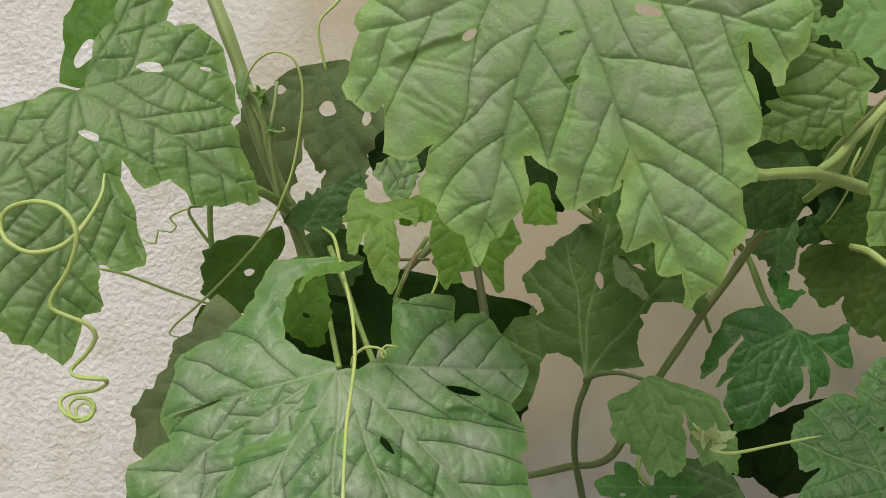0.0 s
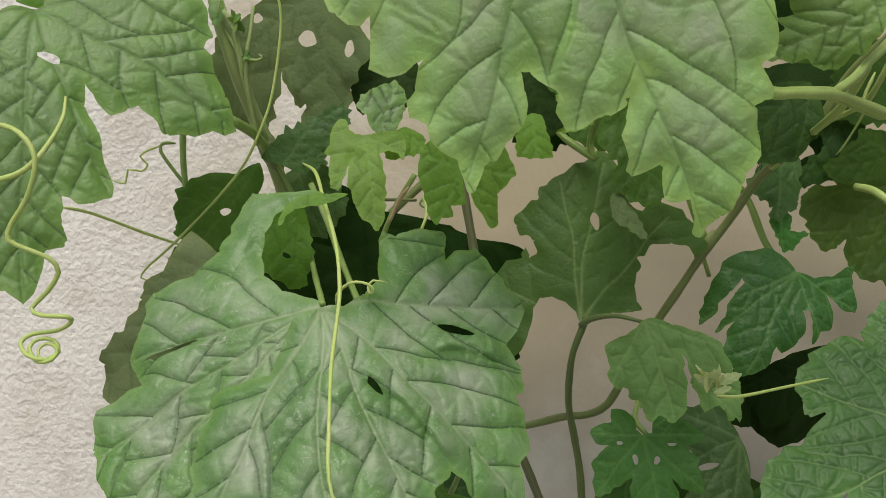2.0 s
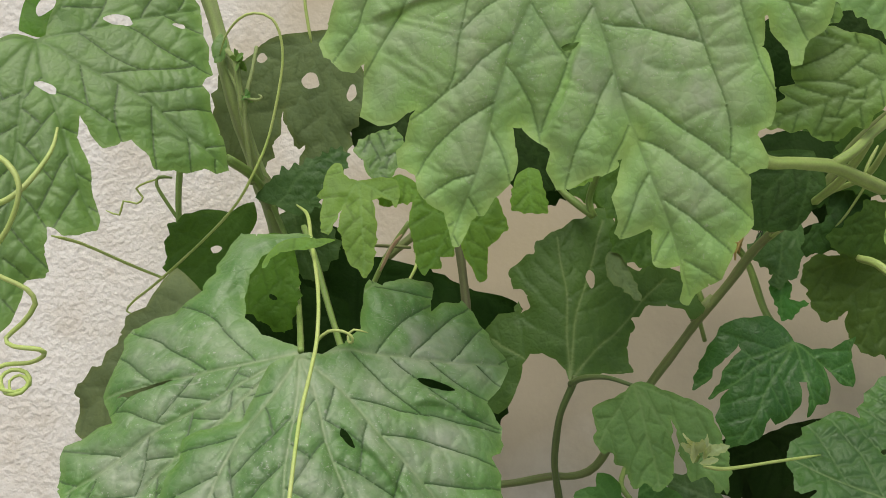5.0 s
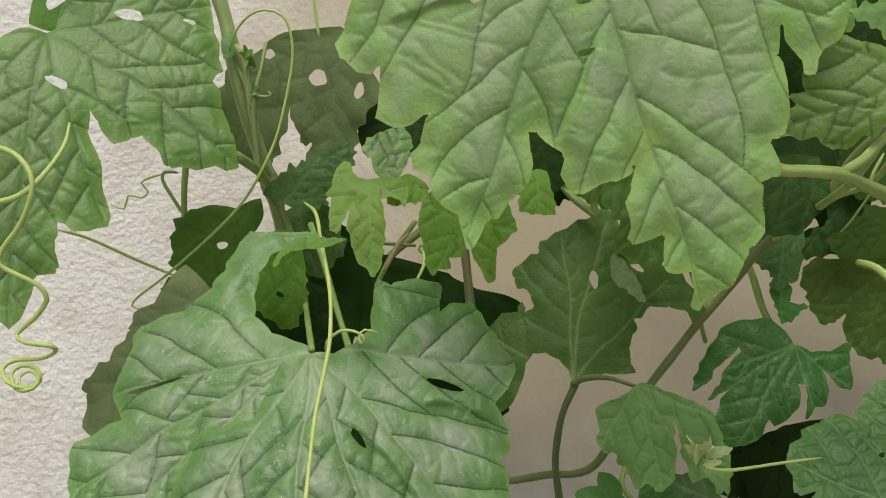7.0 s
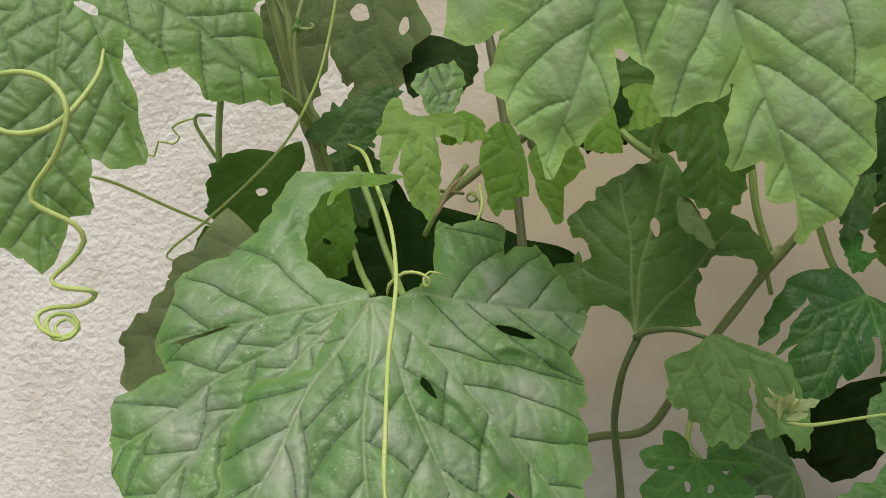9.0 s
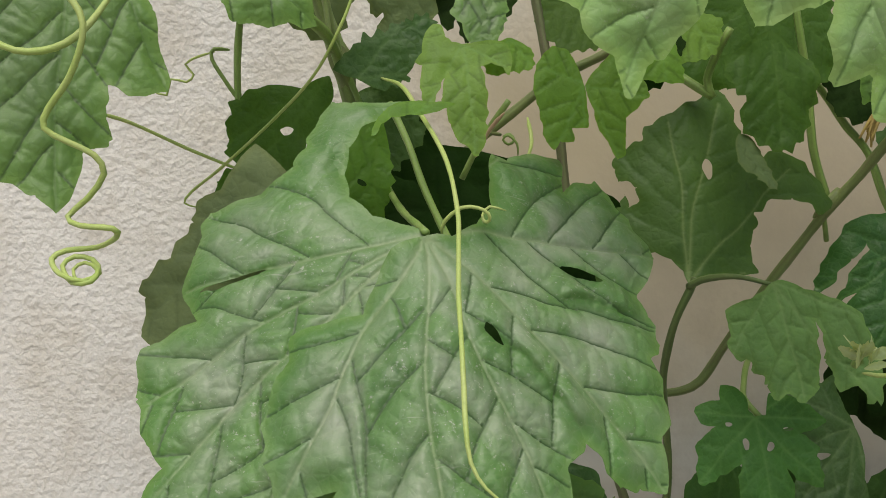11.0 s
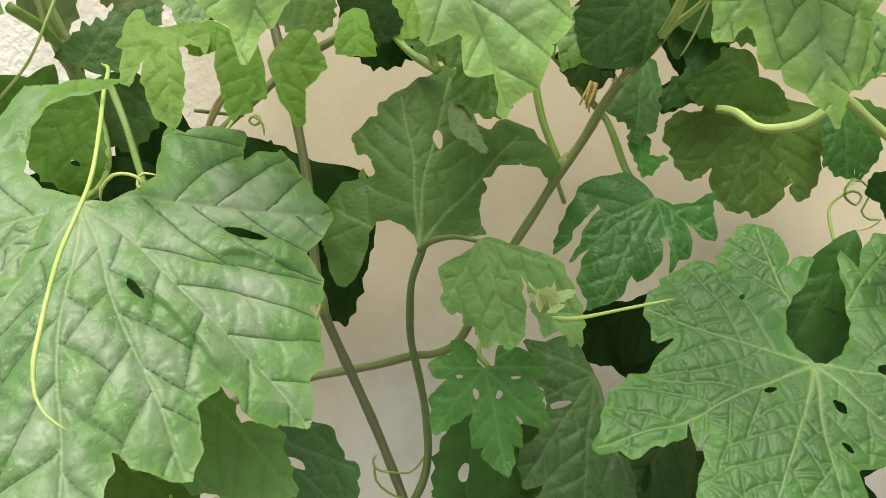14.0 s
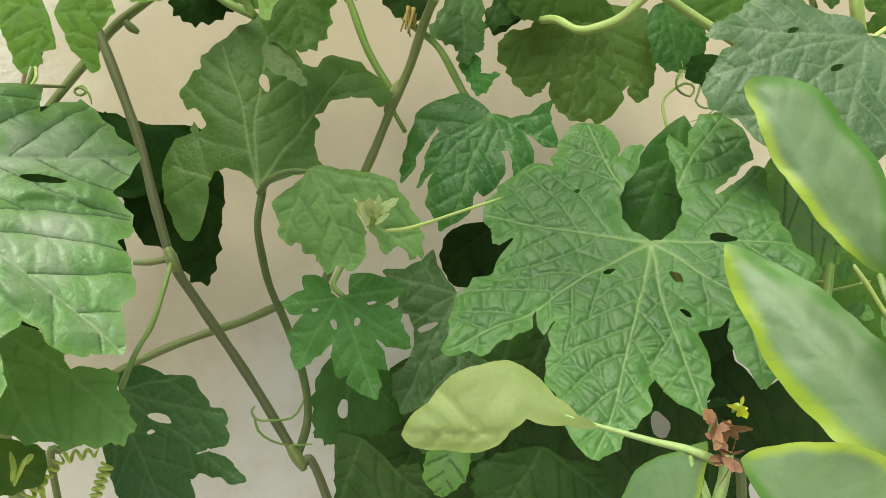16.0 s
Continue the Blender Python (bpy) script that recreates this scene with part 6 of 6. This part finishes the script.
tube(vine_right, "petiole", [(0.3598, 0.4480, 1.1669), (0.3671, 0.4480, 1.1702), (0.3764, 0.4500, 1.1743), (0.3927, 0.4550, 1.1800)], 1.3, 1, "pale")
tube(vine_right, "stem", [(0.3724, 0.4600, 1.2561), (0.3678, 0.4550, 1.2268), (0.3635, 0.4500, 1.2036), (0.3620, 0.4500, 1.1843), (0.3692, 0.4600, 1.1656), (0.3873, 0.4800, 1.1430)], 3.2, 3.4, "lime")
leaf(vine_low, (0.0805, 0.4260, 1.1970), (0.1, 0.35), [(-7, 4.3), (-32, 9.1), (-43, 14.5), (-50, 19.7), (-58, 26.2), (-65, 22.7), (-69, 18.1), (-78, 15.9), (-89, 13.3), (-100, 8.5), (-117, 4), (0, 0)], [(-58, 24.3), (-85, 11.8)], "ash", [], cup=0.5, grid=0.9, quilt=0.6, teeth=0.5, rugose=0.2, label="small faded leaf folded over")
leaf(vine_right, (0.3897, 0.4550, 1.2097), (0, 0.2), [(-159, 8.6), (-156, 15), (-150, 23.9), (-140, 24.5), (-130, 23.5), (-112, 20.9), (-78, 19.3), (-46, 10.9), (0, 0)], [(-147, 22.7), (-113, 19.5)], "soft", [], cup=0.5, grid=1.1, quilt=0.7, teeth=0.4, rugose=0.2)
leaf(vine_right, (0.3752, 0.4820, 1.2190), (0, 0.1), [(-54, 10), (-80, 18.2), (-95, 24.2), (-103, 28.8), (-116, 26.7), (-112, 18.1), (-130, 19.4), (-146, 29.1), (-156, 33.4), (-145, 21), (-132, 11.5), (-157, 6.7), (0, 0)], [(-104, 27), (-155, 31.8)], "deep", [], cup=0.5, grid=1.2, quilt=0.7, teeth=0.5, rugose=0.2)
leaf(vine_left, (-0.0175, 0.4520, 1.2613), (0, 0.1), [(173, 10.7), (-169, 19.1), (-136, 26.9), (-117, 31), (-116, 23.8), (-102, 31.9), (-87, 26), (-63, 22.7), (-37, 16.7), (-4, 11.2), (0, 0)], [(-107, 30), (-61, 21)], "dark", cup=0.5, quilt=0.5, teeth=0.5)
leaf(vine_high, (0.0412, 0.4400, 1.2572), (0, 0.1), [(-158, 8.1), (-115, 16.4), (-99, 26.6), (-83, 36.4), (-67, 36.7), (-52, 33.2), (-47, 25.6), (-43, 14.6), (-19, 7), (0, 0)], [(-68, 34.4), (-100, 22.8)], "dark", cup=0.5, quilt=0.5, teeth=0.5)


# ---- flower buds, a withered flower, coiled tendrils, a dried tuft
def bud(parent, place, size, style, count, seed, name, petal, label, stalk="green", curl=10.0, fan=360.0):
    """A short calyx with small crumpled blades standing round it, each a part of its own."""
    rng = random.Random(seed)
    core = tube(parent, name, [Vector(place) + Vector((0, 0.004, -0.002)), Vector(place) + Vector((0, 0.002, 0)), Vector(place)], size * 0.14, size * 0.1, stalk, label)
    for k in range(count):
        turn = 90.0 + fan * ((k + 0.5) / count - 0.5) + rng.uniform(-25, 25)
        long = size * rng.uniform(0.6, 1.15)
        wide = long * rng.uniform(0.26, 0.46) * (1.0 if fan > 300 else 0.7)
        a = math.degrees(math.atan2(wide, long * 0.45))
        h = math.hypot(wide, long * 0.45)
        tips = [(turn - a * 0.9, h * 0.8), (turn - a * 0.3, long * 0.85), (turn, long), (turn + a * 0.35, long * 0.8), (turn + a * 0.9, h * 0.8), (0, 0)]
        off = Vector((rng.uniform(-1, 1), -0.6 * rng.random() - 0.2, rng.uniform(-1, 1))) * size * 2.4e-4
        leaf(core, Vector(place) + off, (rng.uniform(-1.9, 1.9), rng.uniform(-1.6, 1.6)), tips, [(turn, long * 0.95)], style, cup=rng.uniform(-curl, 2 * curl), grid=0.9, quilt=1.2, teeth=0.25, name=petal)
    return core


def coil(parent, start, end, radius, turns, thick, style):
    """A tendril wound like a spring from start to end."""
    a, b = Vector(start), Vector(end)
    d = (b - a).normalized()
    u = d.orthogonal().normalized()
    v = d.cross(u)
    pts = []
    for k in range(int(turns * 8) + 1):
        t = k / (turns * 8)
        w = 2 * math.pi * k / 8
        r = radius * (1 - 0.3 * t)
        pts.append(a.lerp(b, t) + (u * math.cos(w) + v * math.sin(w)) * r)
    return tube(parent, "tendril", pts, thick, thick * 0.8, style, sides=6)


bud(vine_right, (0.1101, 0.3780, 1.1190), 10.0, "bract", 11, 3, "flower_bud", "bract", "pale greenish downy flower bud", fan=120.0)
bud(vine_right, (0.1095, 0.3790, 1.1215), 7.0, "bract", 7, 6, "flower_bud", "bract", "pale greenish downy flower bud", fan=200.0)
bud(vine_right, (0.2784, 0.4680, 1.1685), 5.0, "bract", 6, 4, "flower_bud", "bract", "small pale bud")
bud(shrub, (0.1713, 0.2400, 1.0607), 5.6, "dry", 14, 5, "dried_flower", "dried_petal", "withered brown flower", "variegstem", 30.0)
bud(shrub, (0.1714, 0.2380, 1.0532), 5.4, "dry", 13, 8, "dried_flower", "dried_petal", "withered brown flower", "variegstem", 30.0)
bud(shrub, (0.1764, 0.2380, 1.0648), 3.2, "petal", 8, 11, "flower_bud", "petal", "yellow-green flower bud", "variegstem", 20.0)
coil(vine_low, (-0.0186, 0.3600, 1.0447), (-0.0058, 0.3620, 1.0551), 0.0022, 6, 0.7, "lit")
coil(vine_low, (-0.0058, 0.3620, 1.0551), (0.0051, 0.3660, 1.0540), 0.0018, 3, 0.7, "lit")
coil(vine_low, (0.0072, 0.3660, 1.0497), (0.0016, 0.3620, 1.0382), 0.0020, 6, 0.7, "lit")
tube(vine_low, "tendril", [(-0.0183, 0.3700, 1.0594), (-0.0161, 0.3660, 1.0521), (-0.0135, 0.3620, 1.0411)], 1.1, 1.1, "lit")
fibres = random.Random(21)
tuft = Vector((0.1545, 0.4500, 1.2195))
for k in range(64):
    a = tuft + Vector((fibres.uniform(-5, 5), fibres.uniform(-4, 3), fibres.uniform(-3, 6))) * 1e-3
    b = a + Vector((fibres.uniform(-5, 5), fibres.uniform(-3, 3), fibres.uniform(-10, 3))) * 1e-3
    tube(vine_high, "dried_fibre", [a, (a + b) / 2 + Vector((fibres.uniform(-2, 2), 0, fibres.uniform(-2, 2))) * 1e-3, b], 0.35, 0.2, "black", sides=5)
droop = random.Random(31)
flower = Vector((0.1470, 0.4520, 1.2085))
for k in range(9):
    a = flower + Vector((droop.uniform(-2, 2), droop.uniform(-2, 1), droop.uniform(-1, 2))) * 1e-3
    b = a + Vector((droop.uniform(-6, 1), droop.uniform(-3, 2), droop.uniform(-13, -5))) * 1e-3
    tube(vine_high, "dried_petal", [a, (a + b) / 2 + Vector((droop.uniform(-1, 2), 0, droop.uniform(-1, 1))) * 1e-3, b], 0.9, 0.4, "straw", sides=6)
bud(vine_high, (0.3167, 0.4500, 1.2047), 8.5, "petal", 12, 17, "flower_bud", "petal", "yellow flower", "green", 12.0)

bud(vine_left, (-0.0769, 0.4060, 1.2535), 4.0, "soft", 7, 23, "flower_bud", "bract", "small hairy green shoot tip", "downy", 12.0)
bud(vine_left, (-0.0810, 0.4090, 1.2683), 6.0, "sunny", 9, 27, "flower_bud", "bract", "small hairy green shoot tip", "downy", 12.0)
